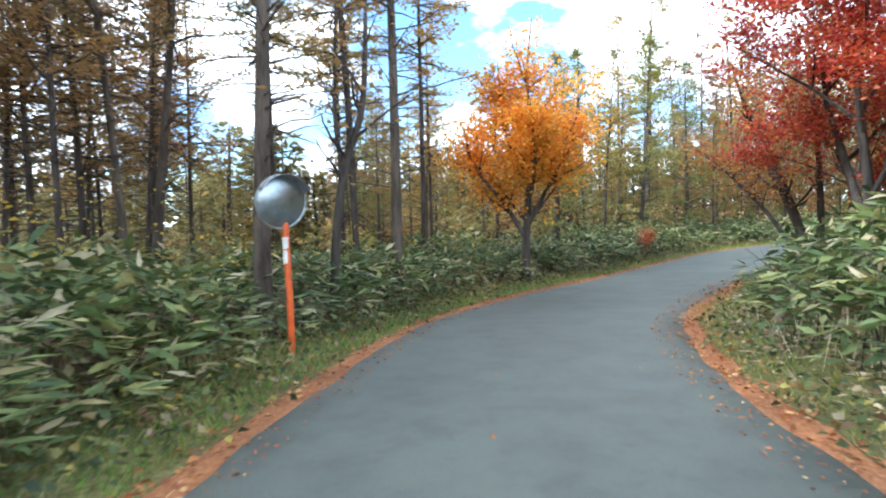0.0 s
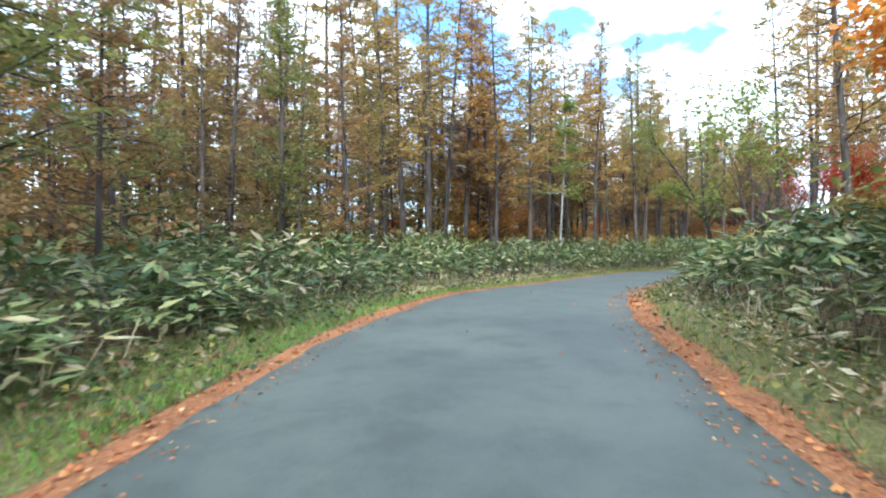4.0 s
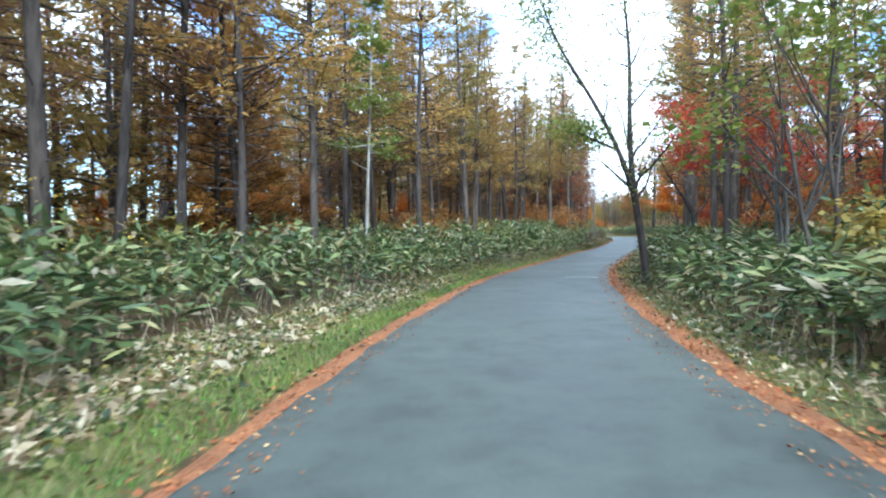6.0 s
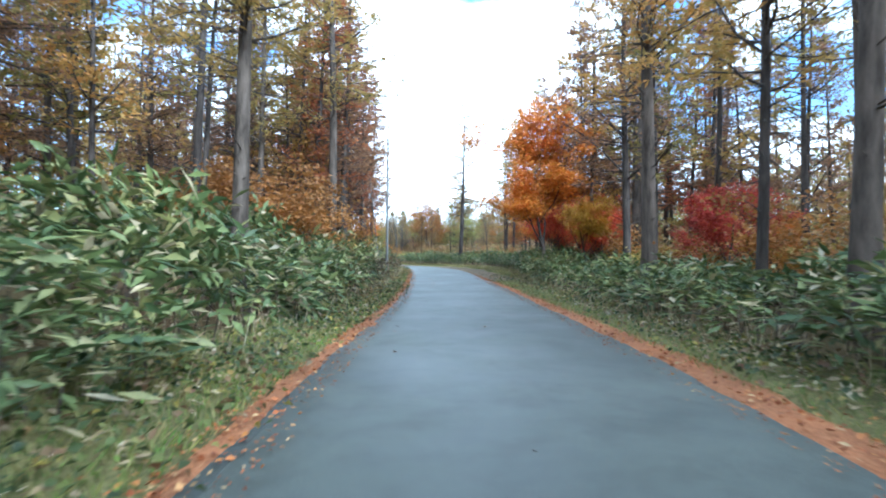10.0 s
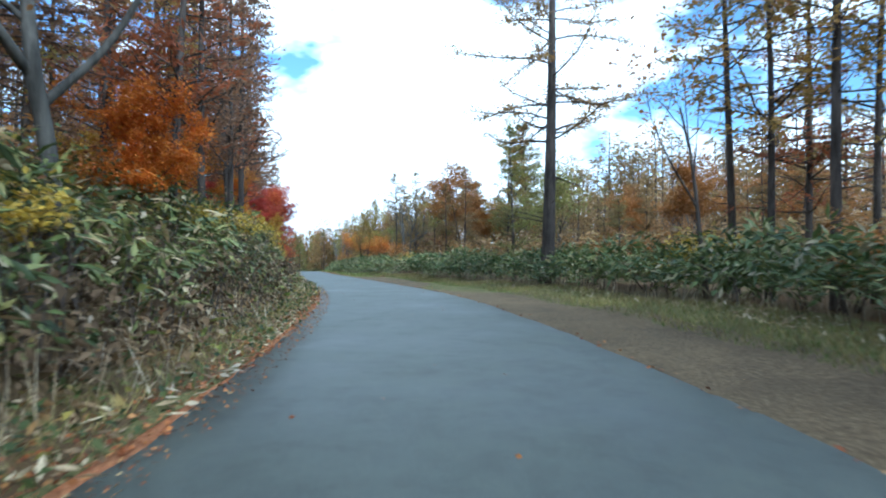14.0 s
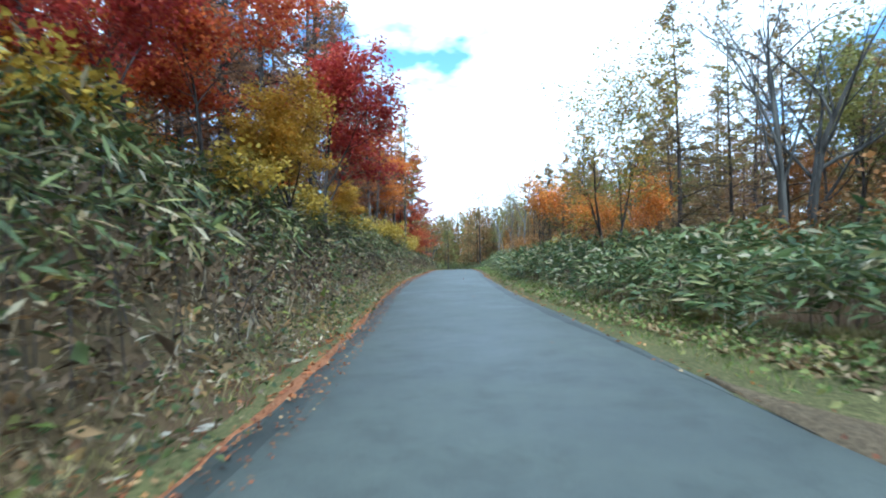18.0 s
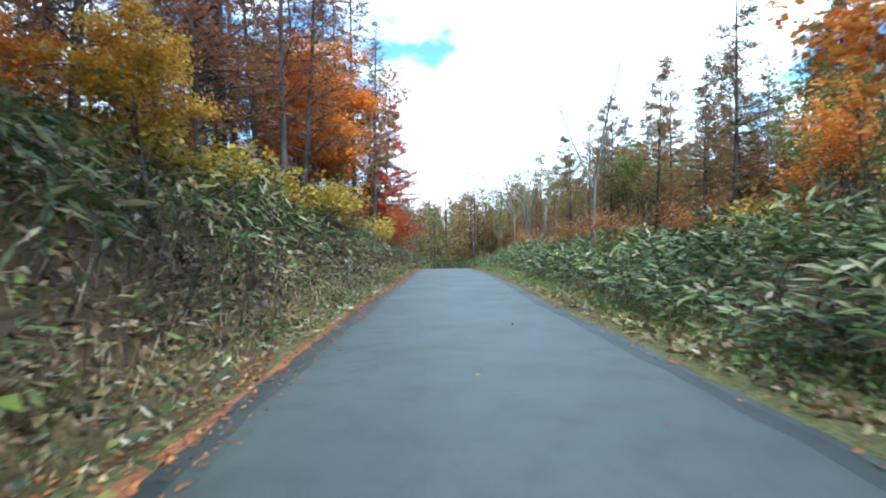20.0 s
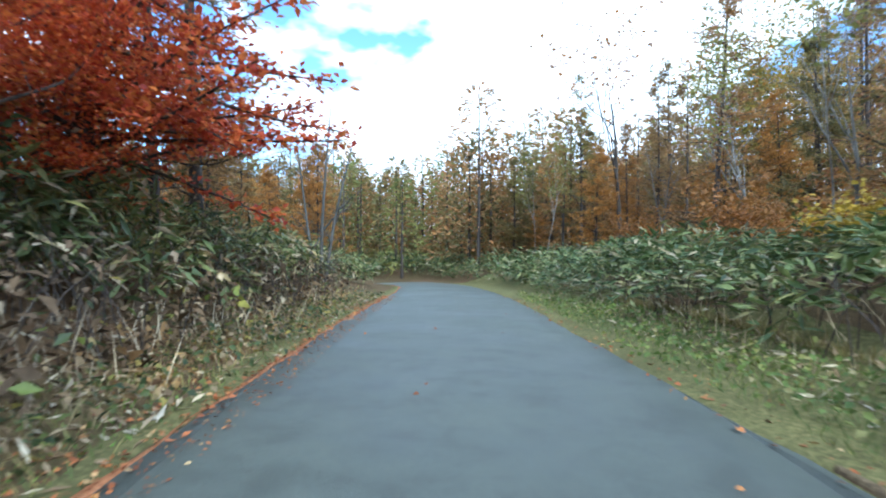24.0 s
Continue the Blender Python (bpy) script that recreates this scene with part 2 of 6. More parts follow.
def ground_material():
    m, n, l, b = material("forest_floor", 0.95, 0.1)
    small = noise_node(n, l, 14.0, 6.0, 0.7)
    big = noise_node(n, l, 0.35, 4.0, 0.6)
    r = ramp_node(n, [(0.25, (0.035, 0.025, 0.016)), (0.5, (0.10, 0.062, 0.032)), (0.75, (0.19, 0.115, 0.055))])
    l.new(small.outputs["Fac"], r.inputs[0])
    g = ramp_node(n, [(0.35, (0.07, 0.075, 0.028)), (0.65, (0.16, 0.095, 0.05))])
    l.new(big.outputs["Fac"], g.inputs[0])
    l.new(blend(n, l, "MIX", 0.45, r.outputs[0], g.outputs[0]), b.inputs["Base Color"])
    bump(n, l, b, small.outputs["Fac"], 0.8, 0.05)
    return m


def asphalt_material(name="asphalt", shade=1.0):
    m, n, l, b = material(name, 0.66, 0.35)
    grit = noise_node(n, l, 120.0, 3.0, 0.7)
    wear = noise_node(n, l, 0.5, 4.0, 0.6)
    r = ramp_node(n, [(0.3, (0.052 * shade, 0.056 * shade, 0.047 * shade)), (0.7, (0.100 * shade, 0.107 * shade, 0.091 * shade))])
    l.new(grit.outputs["Fac"], r.inputs[0])
    tone = ramp_node(n, [(0.3, (0.78, 0.79, 0.80)), (0.7, (1.22, 1.21, 1.17))])
    l.new(wear.outputs["Fac"], tone.inputs[0])
    streak = noise_node(n, l, 2.2, 5.0, 0.7)
    spot = ramp_node(n, [(0.36, (0.80, 0.79, 0.78)), (0.5, (1.0, 1.0, 1.0)), (0.68, (1.12, 1.12, 1.1))])
    l.new(streak.outputs["Fac"], spot.inputs[0])
    worn = blend(n, l, "MULTIPLY", 1.0, r.outputs[0], tone.outputs[0])
    l.new(blend(n, l, "MULTIPLY", 1.0, worn, spot.outputs[0]), b.inputs["Base Color"])
    rr = ramp_node(n, [(0.3, (0.5, 0.5, 0.5)), (0.7, (0.72, 0.72, 0.72))])
    l.new(wear.outputs["Fac"], rr.inputs[0])
    l.new(rr.outputs[0], b.inputs["Roughness"])
    bump(n, l, b, grit.outputs["Fac"], 0.35, 0.006)
    return m


def litter_material():
    m, n, l, b = material("larch_needle_litter", 0.9, 0.12)
    a = noise_node(n, l, 30.0, 6.0, 0.75)
    w = noise_node(n, l, 1.3, 3.0)
    r = ramp_node(n, [(0.28, (0.12, 0.055, 0.03)), (0.52, (0.33, 0.14, 0.06)), (0.72, (0.46, 0.24, 0.12)), (0.85, (0.52, 0.36, 0.2))])
    l.new(a.outputs["Fac"], r.inputs[0])
    tone = ramp_node(n, [(0.3, (0.7, 0.72, 0.75)), (0.7, (1.1, 1.05, 1.0))])
    l.new(w.outputs["Fac"], tone.inputs[0])
    l.new(blend(n, l, "MULTIPLY", 1.0, r.outputs[0], tone.outputs[0]), b.inputs["Base Color"])
    bump(n, l, b, a.outputs["Fac"], 0.7, 0.02)
    return m


def verge_material(name, dark, mid, light):
    m, n, l, b = material(name, 0.95, 0.1)
    a = noise_node(n, l, 18.0, 6.0, 0.7)
    w = noise_node(n, l, 0.9, 3.0)
    r = ramp_node(n, [(0.28, dark), (0.52, mid), (0.78, light)])
    l.new(a.outputs["Fac"], r.inputs[0])
    tone = ramp_node(n, [(0.3, (0.75, 0.75, 0.75)), (0.7, (1.15, 1.12, 1.05))])
    l.new(w.outputs["Fac"], tone.inputs[0])
    l.new(blend(n, l, "MULTIPLY", 1.0, r.outputs[0], tone.outputs[0]), b.inputs["Base Color"])
    bump(n, l, b, a.outputs["Fac"], 0.8, 0.03)
    return m


def painted(name, color, rough=0.45, metal=0.0):
    m, n, l, b = material(name, rough, 0.4)
    w = noise_node(n, l, 7.0, 5.0, 0.65)
    tone = ramp_node(n, [(0.3, tuple(c * 0.65 for c in color)), (0.6, color)])
    l.new(w.outputs["Fac"], tone.inputs[0])
    l.new(tone.outputs[0], b.inputs["Base Color"])
    b.inputs["Metallic"].default_value = metal
    return m


FLOOR, ASPHALT, LITTER = ground_material(), asphalt_material(), litter_material()
ASPHALT_DARK = asphalt_material("unworn_asphalt", 0.55)
TURF = verge_material("verge_turf", (0.05, 0.046, 0.02), (0.14, 0.13, 0.05), (0.30, 0.235, 0.11))
EARTH = verge_material("bare_earth", (0.06, 0.045, 0.028), (0.15, 0.11, 0.065), (0.28, 0.21, 0.13))
PATCH = painted("pale_worn_strip", (0.30, 0.30, 0.28), 0.7)
TAR = painted("tar_joint", (0.03, 0.03, 0.03), 0.6)
POLE_ORANGE = painted("orange_enamel", (0.72, 0.13, 0.03), 0.4)
STICKER = painted("white_sticker", (0.75, 0.72, 0.66), 0.5)
GALVANISED = painted("galvanised_steel", (0.45, 0.46, 0.47), 0.4, 0.9)
MIRROR = painted("convex_mirror_glass", (0.50, 0.56, 0.62), 0.34, 1.0)

# ---- helpers of the place ----


def part(name, bm, mat, parent, label=""):
    me = bpy.data.meshes.new(name)
    bm.to_mesh(me)
    bm.free()
    return part_mesh(name, me, mat, parent, label)


def part_mesh(name, me, mat, parent, label=""):
    ob = new(name, me)
    if mat:
        me.materials.append(mat)
    ob.parent = parent
    if label:
        ob["label"] = label
    return ob


def mesh_from(name, verts, faces, mat=None, smooth=False):
    """A mesh of numpy vertices and of faces all with the same number of corners."""
    me = bpy.data.meshes.new(name)
    v, f = np.asarray(verts, np.float32), np.asarray(faces, np.int32)
    me.vertices.add(len(v))
    me.vertices.foreach_set("co", v.ravel())
    k = f.shape[1]
    me.loops.add(f.size)
    me.loops.foreach_set("vertex_index", f.ravel())
    me.polygons.add(len(f))
    me.polygons.foreach_set("loop_start", np.arange(0, f.size, k, dtype=np.int32))
    me.update(calc_edges=True)
    if smooth:
        me.polygons.foreach_set("use_smooth", np.ones(len(f), bool))
    if mat:
        me.materials.append(mat)
    return me


def unit(a):
    return a / np.maximum(np.linalg.norm(a, axis=-1, keepdims=True), 1e-9)


def leaf_blades(at, way, length, width, rng, fold=0.25):
    """Folded four-cornered leaves, from their foot 'at' along 'way'."""
    n = len(at)
    way = unit(way)
    side = unit(np.cross(way, rng.normal(size=(n, 3)) * 0.5 + (0, 0, 1.0)))
    up = np.cross(side, way)
    length, width = np.broadcast_to(length, n)[:, None], np.broadcast_to(width, n)[:, None]
    mid = at + way * length * 0.45 - up * width * fold
    a, c = at, at + way * length
    b, d = mid + side * width * 0.5 + up * width * 2 * fold, mid - side * width * 0.5 + up * width * 2 * fold
    v = np.stack([a, b, c, d], 1).reshape(-1, 3)
    i = np.arange(n)[:, None] * 4
    f = np.concatenate([i + (0, 1, 2), i + (0, 2, 3)], 0)
    return v, f


def stuff(name, v, f, mat, label, category):
    return tagged(new(name, mesh_from(name, v, f, mat)), label, category, kind="stuff")


def tube(points, radii, sides=6):
    """A tapered tube along points, as vertices and quads."""
    p, r = np.asarray(points, float), np.asarray(radii, float)
    t = unit(np.gradient(p, axis=0))
    ref = np.where(np.abs(t[:, 2:3]) > 0.9, (1.0, 0, 0), (0, 0, 1.0))
    u = unit(np.cross(t, ref))
    w = np.cross(t, u)
    a = np.linspace(0, 2 * np.pi, sides, endpoint=False)
    v = (p[:, None] + r[:, None, None] * (np.cos(a)[None, :, None] * u[:, None] + np.sin(a)[None, :, None] * w[:, None])).reshape(-1, 3)
    i, j = np.meshgrid(np.arange(len(p) - 1), np.arange(sides), indexing="ij")
    k = (j + 1) % sides
    f = np.stack([i * sides + j, i * sides + k, (i + 1) * sides + k, (i + 1) * sides + j], -1).reshape(-1, 4)
    return v, f


def joined(pieces):
    vs, fs, n = [], [], 0
    for v, f in pieces:
        vs.append(v)
        fs.append(f + n)
        n += len(v)
    return np.concatenate(vs), np.concatenate(fs)


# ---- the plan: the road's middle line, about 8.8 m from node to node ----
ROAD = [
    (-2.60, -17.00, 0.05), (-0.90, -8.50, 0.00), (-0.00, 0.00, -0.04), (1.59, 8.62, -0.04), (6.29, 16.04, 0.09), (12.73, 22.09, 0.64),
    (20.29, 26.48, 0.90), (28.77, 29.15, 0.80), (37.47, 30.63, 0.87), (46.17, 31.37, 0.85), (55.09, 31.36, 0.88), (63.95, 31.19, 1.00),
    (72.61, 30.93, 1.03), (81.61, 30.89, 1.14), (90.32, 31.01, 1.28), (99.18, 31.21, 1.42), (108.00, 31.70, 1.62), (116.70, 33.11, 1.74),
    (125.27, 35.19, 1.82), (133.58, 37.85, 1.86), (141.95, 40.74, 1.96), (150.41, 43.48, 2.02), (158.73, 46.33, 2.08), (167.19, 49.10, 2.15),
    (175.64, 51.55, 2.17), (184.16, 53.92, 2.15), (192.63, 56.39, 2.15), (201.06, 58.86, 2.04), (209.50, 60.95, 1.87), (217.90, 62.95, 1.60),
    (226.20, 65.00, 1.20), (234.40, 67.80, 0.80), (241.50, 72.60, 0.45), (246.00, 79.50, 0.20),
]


def smooth_line(nodes, step=0.5):
    p = np.array(nodes, float)
    p = np.concatenate([[2 * p[0] - p[1]], p, [2 * p[-1] - p[-2]]])
    out = []
    for a, b, c, d in zip(p, p[1:], p[2:], p[3:]):
        for u in np.linspace(0, 1, 24, endpoint=False):
            out.append(0.5 * (2 * b + (c - a) * u + (2 * a - 5 * b + 4 * c - d) * u * u + (3 * b - a - 3 * c + d) * u**3))
    out = np.array(out)
    s = np.r_[0, np.cumsum(np.hypot(*np.diff(out[:, :2], axis=0).T))]
    at = np.arange(0, s[-1], step)
    return np.stack([np.interp(at, s, out[:, k]) for k in range(3)], 1)


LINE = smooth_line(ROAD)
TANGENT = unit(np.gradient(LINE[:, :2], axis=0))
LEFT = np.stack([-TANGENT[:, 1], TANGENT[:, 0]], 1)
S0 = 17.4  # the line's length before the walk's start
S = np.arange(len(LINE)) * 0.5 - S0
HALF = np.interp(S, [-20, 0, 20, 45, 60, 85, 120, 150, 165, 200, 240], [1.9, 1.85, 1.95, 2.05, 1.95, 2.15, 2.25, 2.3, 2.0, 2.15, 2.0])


def nearest(xy):
    """Index on the line, and the distance from it, to its left above nought."""
    xy = np.atleast_2d(np.asarray(xy, float))
    idx = np.empty(len(xy), int)
    for k in range(0, len(xy), 4000):
        d2 = ((xy[k : k + 4000, None] - LINE[None, :, :2]) ** 2).sum(-1)
        idx[k : k + 4000] = d2.argmin(1)
    off = xy - LINE[idx, :2]
    sign = np.where((off * LEFT[idx]).sum(1) < 0, -1.0, 1.0)
    return idx, sign * np.hypot(*off.T)


def along(s, d):
    """Places at lengths s along the line and d to its left."""
    s, d = np.broadcast_arrays(np.asarray(s, float), np.asarray(d, float))
    x = np.interp(s, S, LINE[:, 0]) + d * np.interp(s, S, LEFT[:, 0])
    y = np.interp(s, S, LINE[:, 1]) + d * np.interp(s, S, LEFT[:, 1])
    return np.stack([x, y], -1)


def ease(x):
    x = np.clip(x, 0, 1)
    return x * x * (3 - 2 * x)


# how far from the line the thicket begins, and how high the bank behind it rises
THICK_L = ([-20, 0, 15, 30, 42, 62, 75, 95, 108, 118, 160, 230], [3.0, 2.9, 3.0, 3.1, 4.2, 3.45, 3.1, 2.95, 2.9, 2.8, 2.8, 2.8])
THICK_R = ([-20, 0, 12, 24, 34, 45, 60, 80, 100, 112, 125, 140, 158, 170, 190, 205, 215, 230], [2.7, 2.7, 2.8, 3.0, 3.3, 2.7, 3.0, 3.3, 3.8, 5.2, 5.8, 5.6, 4.7, 3.2, 3.0, 3.2, 3.6, 3.5])
BANK_L = ([-20, 55, 75, 105, 125, 150, 175, 205, 225, 240], [0.1, 0.1, 0.8, 0.7, 1.2, 1.9, 2.1, 1.9, 1.2, 0.6])
BANK_R = ([-20, 0, 10, 25, 40, 60, 110, 150, 165, 185, 205, 240], [0.5, 0.6, 0.8, 0.6, 0.4, 0.2, 0.2, 0.2, 0.5, 0.6, 0.7, 0.8])


def ground_z(xy):
    idx, d = nearest(xy)
    s, z = S[idx], LINE[idx, 2]
    over = np.abs(d) - HALF[idx]
    left = np.interp(s, *BANK_L) * ease((over - 0.5) / 3.2)
    right = np.interp(s, *BANK_R) * ease((over - 0.8) / 3.0)
    far = np.clip((np.abs(d) - 40) / 160, 0, 1)
    xy = np.atleast_2d(xy)
    lumps = 0.07 * np.sin(xy[:, 0] * 0.9 + 1.3 * np.sin(xy[:, 1] * 0.6)) * ease((over - 1.0) / 2)
    hill = 3.5 * ease((np.abs(d) - 28) / 70)
    fall = np.where(d > 0, ease((26 - s) / 16), 0.0)  # the first wood stands on falling ground
    hill = hill * (1 - fall) - 2.2 * fall * ease((d - 6) / 16)
    return z + hill - 0.035 - 0.02 * ease(over / 1.5) + np.where(d > 0, left, right) * (1 - 0.5 * far) + lumps

# ---- ground, road and verges ----
gx = np.unique(np.r_[np.arange(-900, -60, 60), np.arange(-60, -20, 8), np.arange(-20, 300, 0.8), np.arange(300, 420, 10), np.arange(420, 1300, 70)])
gy = np.unique(np.r_[np.arange(-900, -60, 60), np.arange(-60, -20, 8), np.arange(-20, 110, 0.8), np.arange(110, 220, 10), np.arange(220, 1100, 70)])
GX, GY = np.meshgrid(gx, gy, indexing="ij")
flat = np.stack([GX.ravel(), GY.ravel()], 1)
ii, jj = np.meshgrid(np.arange(len(gx) - 1), np.arange(len(gy) - 1), indexing="ij")
q = (ii * len(gy) + jj).ravel()
faces = np.stack([q, q + len(gy), q + len(gy) + 1, q + 1], 1)
tagged(new("ground", mesh_from("ground", np.c_[flat, ground_z(flat)], faces, FLOOR, True)), "brown forest floor of needles and humus beside the road", "ground", kind="structure")


def ribbon(name, s, d0, d1, lift, mat, across=6, thick=0.0, drape=False):
    """A strip between d0 and d1 left of the line (arrays over s)."""
    u = np.linspace(0, 1, across)
    d = d0[:, None] * (1 - u) + d1[:, None] * u
    xy = along(np.repeat(s, across), d.ravel())
    if drape:
        z = ground_z(xy) + np.tile(np.interp(u, [0, 0.25, 1], [lift - 0.035, lift, lift]), len(s))
    else:
        out = np.abs(d.ravel()) / np.repeat(np.interp(s, S, HALF), across)
        z = np.repeat(np.interp(s, S, LINE[:, 2]), across) + np.interp(out, [0, 0.5, 0.75, 0.98, 1.05, 1.3], [0.015, 0.008, 0.0, -0.010, -0.016, -0.02]) + np.tile(np.interp(u, [0, 0.3, 0.7, 1], [-0.006, lift, lift, -0.006]), len(s))
    v = np.c_[xy, z]
    i, j = np.meshgrid(np.arange(len(s) - 1), np.arange(across - 1), indexing="ij")
    k = (i * across + j).ravel()
    f = np.stack([k, k + 1, k + across + 1, k + across], 1)
    if d1[0] > d0[0]:
        f = f[:, ::-1]
    return new(name, mesh_from(name, v, f, mat, True))


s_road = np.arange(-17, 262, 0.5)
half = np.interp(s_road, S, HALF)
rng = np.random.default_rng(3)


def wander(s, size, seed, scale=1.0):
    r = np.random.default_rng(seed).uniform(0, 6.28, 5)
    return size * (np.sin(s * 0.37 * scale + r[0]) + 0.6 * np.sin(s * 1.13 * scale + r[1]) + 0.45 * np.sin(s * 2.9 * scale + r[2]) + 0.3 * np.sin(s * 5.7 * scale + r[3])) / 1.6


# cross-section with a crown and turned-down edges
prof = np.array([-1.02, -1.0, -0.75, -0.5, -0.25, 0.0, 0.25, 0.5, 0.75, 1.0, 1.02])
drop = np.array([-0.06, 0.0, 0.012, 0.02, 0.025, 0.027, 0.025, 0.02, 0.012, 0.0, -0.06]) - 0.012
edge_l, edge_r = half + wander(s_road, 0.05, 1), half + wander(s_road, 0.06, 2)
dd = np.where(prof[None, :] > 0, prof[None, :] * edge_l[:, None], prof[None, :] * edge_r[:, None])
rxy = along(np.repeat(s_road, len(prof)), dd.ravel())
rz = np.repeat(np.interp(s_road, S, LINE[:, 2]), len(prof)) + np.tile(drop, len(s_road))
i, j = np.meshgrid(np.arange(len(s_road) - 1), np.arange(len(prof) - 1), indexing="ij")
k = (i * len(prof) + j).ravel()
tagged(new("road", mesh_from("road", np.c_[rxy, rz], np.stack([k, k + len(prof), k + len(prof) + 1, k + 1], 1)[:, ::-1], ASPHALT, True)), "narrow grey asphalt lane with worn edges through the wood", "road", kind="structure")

fine = np.arange(-16, 258, 0.2)
hf = np.interp(fine, S, HALF)
# rusty needle litter along both edges, lying over the asphalt's rim
wl_in = np.interp(fine, [0, 50, 100, 118, 150, 230], [0.20, 0.19, 0.16, 0.07, 0.05, 0.06])
lit = ribbon("needle_litter", fine, hf - wl_in + wander(fine, 0.09, 5), hf + np.interp(fine, [95, 115], [0.10, 0.06]) + wander(fine, 0.05, 6), 0.006, LITTER, 7)
tagged(lit, "rust-orange larch needle litter along the asphalt edge", "leaf litter", kind="structure")
wr_in = np.interp(fine, [0, 50, 75, 95, 112, 140, 230], [0.12, 0.24, 0.3, 0.2, 0.02, 0.0, 0.02])
wr_out = np.interp(fine, [0, 20, 45, 60, 85, 105, 112, 230], [0.16, 0.22, 0.22, 0.5, 0.3, 0.15, 0.03, 0.03])
woody = fine < 112
lit = ribbon("needle_litter", fine[woody], -(hf - wr_in + wander(fine, 0.08, 7))[woody], -(hf + wr_out + wander(fine, 0.12, 8))[woody], 0.006, LITTER, 9)
tagged(lit, "rust-orange larch needle litter on the inner asphalt edge", "leaf litter", kind="structure")
# turf verges draped over the ground
tl = np.interp(fine, *THICK_L)
reach_l = np.interp(fine, [95, 108], [0.9, -0.45])
tagged(ribbon("verge", fine, hf + 0.04 + wander(fine, 0.05, 14), tl + reach_l + wander(fine, 0.2, 9), 0.032, TURF, 7, drape=True), "rough grassy verge with dry stalks beside the road", "verge", kind="structure")
tr = np.interp(fine, *THICK_R)
tagged(ribbon("verge", fine, -(hf + np.interp(fine, [0, 108, 114], [0.1, 0.1, -0.12]) + wander(fine, 0.08, 15)), -(tr + 0.9 + wander(fine, 0.2, 10)), 0.032, TURF, 7, drape=True), "rough grassy verge under the bamboo grass edge", "verge", kind="structure")
# bare earth where cars pull in on the inner bends
for s_a, s_b, far_out in ((102, 142, 2.3), (143, 166, 1.7), (196, 224, 1.3)):
    ss = np.arange(s_a, s_b, 0.2)
    swell = ease((ss - s_a) / 6) * ease((s_b - ss) / 6)
    hh = np.interp(ss, S, HALF)
    e = ribbon("earth_shoulder", ss, -(hh + 0.06 + (wander(ss, 0.14, 16) - 0.26) * swell), -(hh + 0.1 + far_out * swell + wander(ss, 0.12, int(s_a)) * swell), 0.042, EARTH, 6, drape=True)
    tagged(e, "bare brown earth and gravel shoulder beside the asphalt", "shoulder", kind="structure")
# darker asphalt left along the edges of the worn lane
for s_a, s_b, side, width, seed in ((158, 228, 1, 0.36, 41), (164, 213, -1, 0.34, 42), (207, 226, -1, 0.62, 43), (60, 104, 1, 0.2, 44)):
    ss = np.arange(s_a, s_b, 0.2)
    hh, swell = np.interp(ss, S, HALF), ease((ss - s_a) / 8) * ease((s_b - ss) / 8)
    e = ribbon("asphalt_edge", ss, side * (hh - 0.02), side * (hh - 0.03 - swell * (width + wander(ss, 0.16 * width + 0.03, seed))), 0.004, ASPHALT_DARK, 6)
    tagged(e, "darker unworn asphalt along the edge of the lane", "road edge", kind="structure")
# a cross joint in the asphalt with a pale worn strip
ss = np.arange(56.4, 56.75, 0.05)
tagged(ribbon("asphalt_joint", ss, 0 * ss - 0.2, 0 * ss - 1.75, 0.006, PATCH, 8), "pale worn strip across the asphalt", "road patch", kind="structure")
ss = np.arange(56.1, 56.3, 0.05)
tagged(ribbon("asphalt_joint", ss, 0 * ss + 1.85, 0 * ss - 0.6, 0.006, TAR, 8), "dark tar joint across the asphalt", "road patch", kind="structure")


# ---- thickets, grass and litter (nobody could count them) ----
def band(n, s_a, s_b, d_a, d_b, rng):
    """Random places between two lines beside the road."""
    s = rng.uniform(s_a, s_b, n)
    a = d_a(s) if callable(d_a) else d_a
    b = d_b(s) if callable(d_b) else d_b
    return s, a + (b - a) * rng.uniform(0, 1, n)


def spread(at_xy, z0, rng, per, reach, low, high, length, width, rise=0.35, flare=1.0):
    """Leaves in clumps on stems: arching outwards and down from heights low to high."""
    n = len(at_xy)
    foot = np.repeat(np.c_[at_xy, z0], per, 0)
    a = rng.uniform(0, 2 * np.pi, n * per)
    r = reach * np.sqrt(rng.uniform(0, 1, n * per))
    tall = np.repeat(rng.uniform(0.75, 1.2, n), per)
    u = rng.uniform(0, 1, n * per) ** 0.6
    h = (low + (high - low) * u) * tall
    at = foot + np.c_[np.cos(a) * r, np.sin(a) * r, h]
    b = a + rng.normal(0, 0.8, n * per)
    way = np.c_[np.cos(b) * flare, np.sin(b) * flare, rng.normal(rise, 0.45, n * per) - 0.5 * (1 - u)]
    return leaf_blades(at, way, length * rng.uniform(0.65, 1.2, n * per), width * rng.uniform(0.75, 1.2, n * per), rng)


def hollows(xy, size=1.0, seed=0.0):
    """Between nought and one: thin and dense places in the growth."""
    x, y = xy[:, 0] / size + seed, xy[:, 1] / size
    return 0.5 + 0.25 * np.sin(1.9 * x + 1.7 * np.sin(1.3 * y)) + 0.25 * np.sin(2.3 * y + 1.5 * np.sin(1.6 * x + 2))


def inside(xy):
    """Keep only places whose nearest road is off by more than the lane."""
    idx, d = nearest(xy)
    return np.abs(d) > HALF[idx] + 0.55


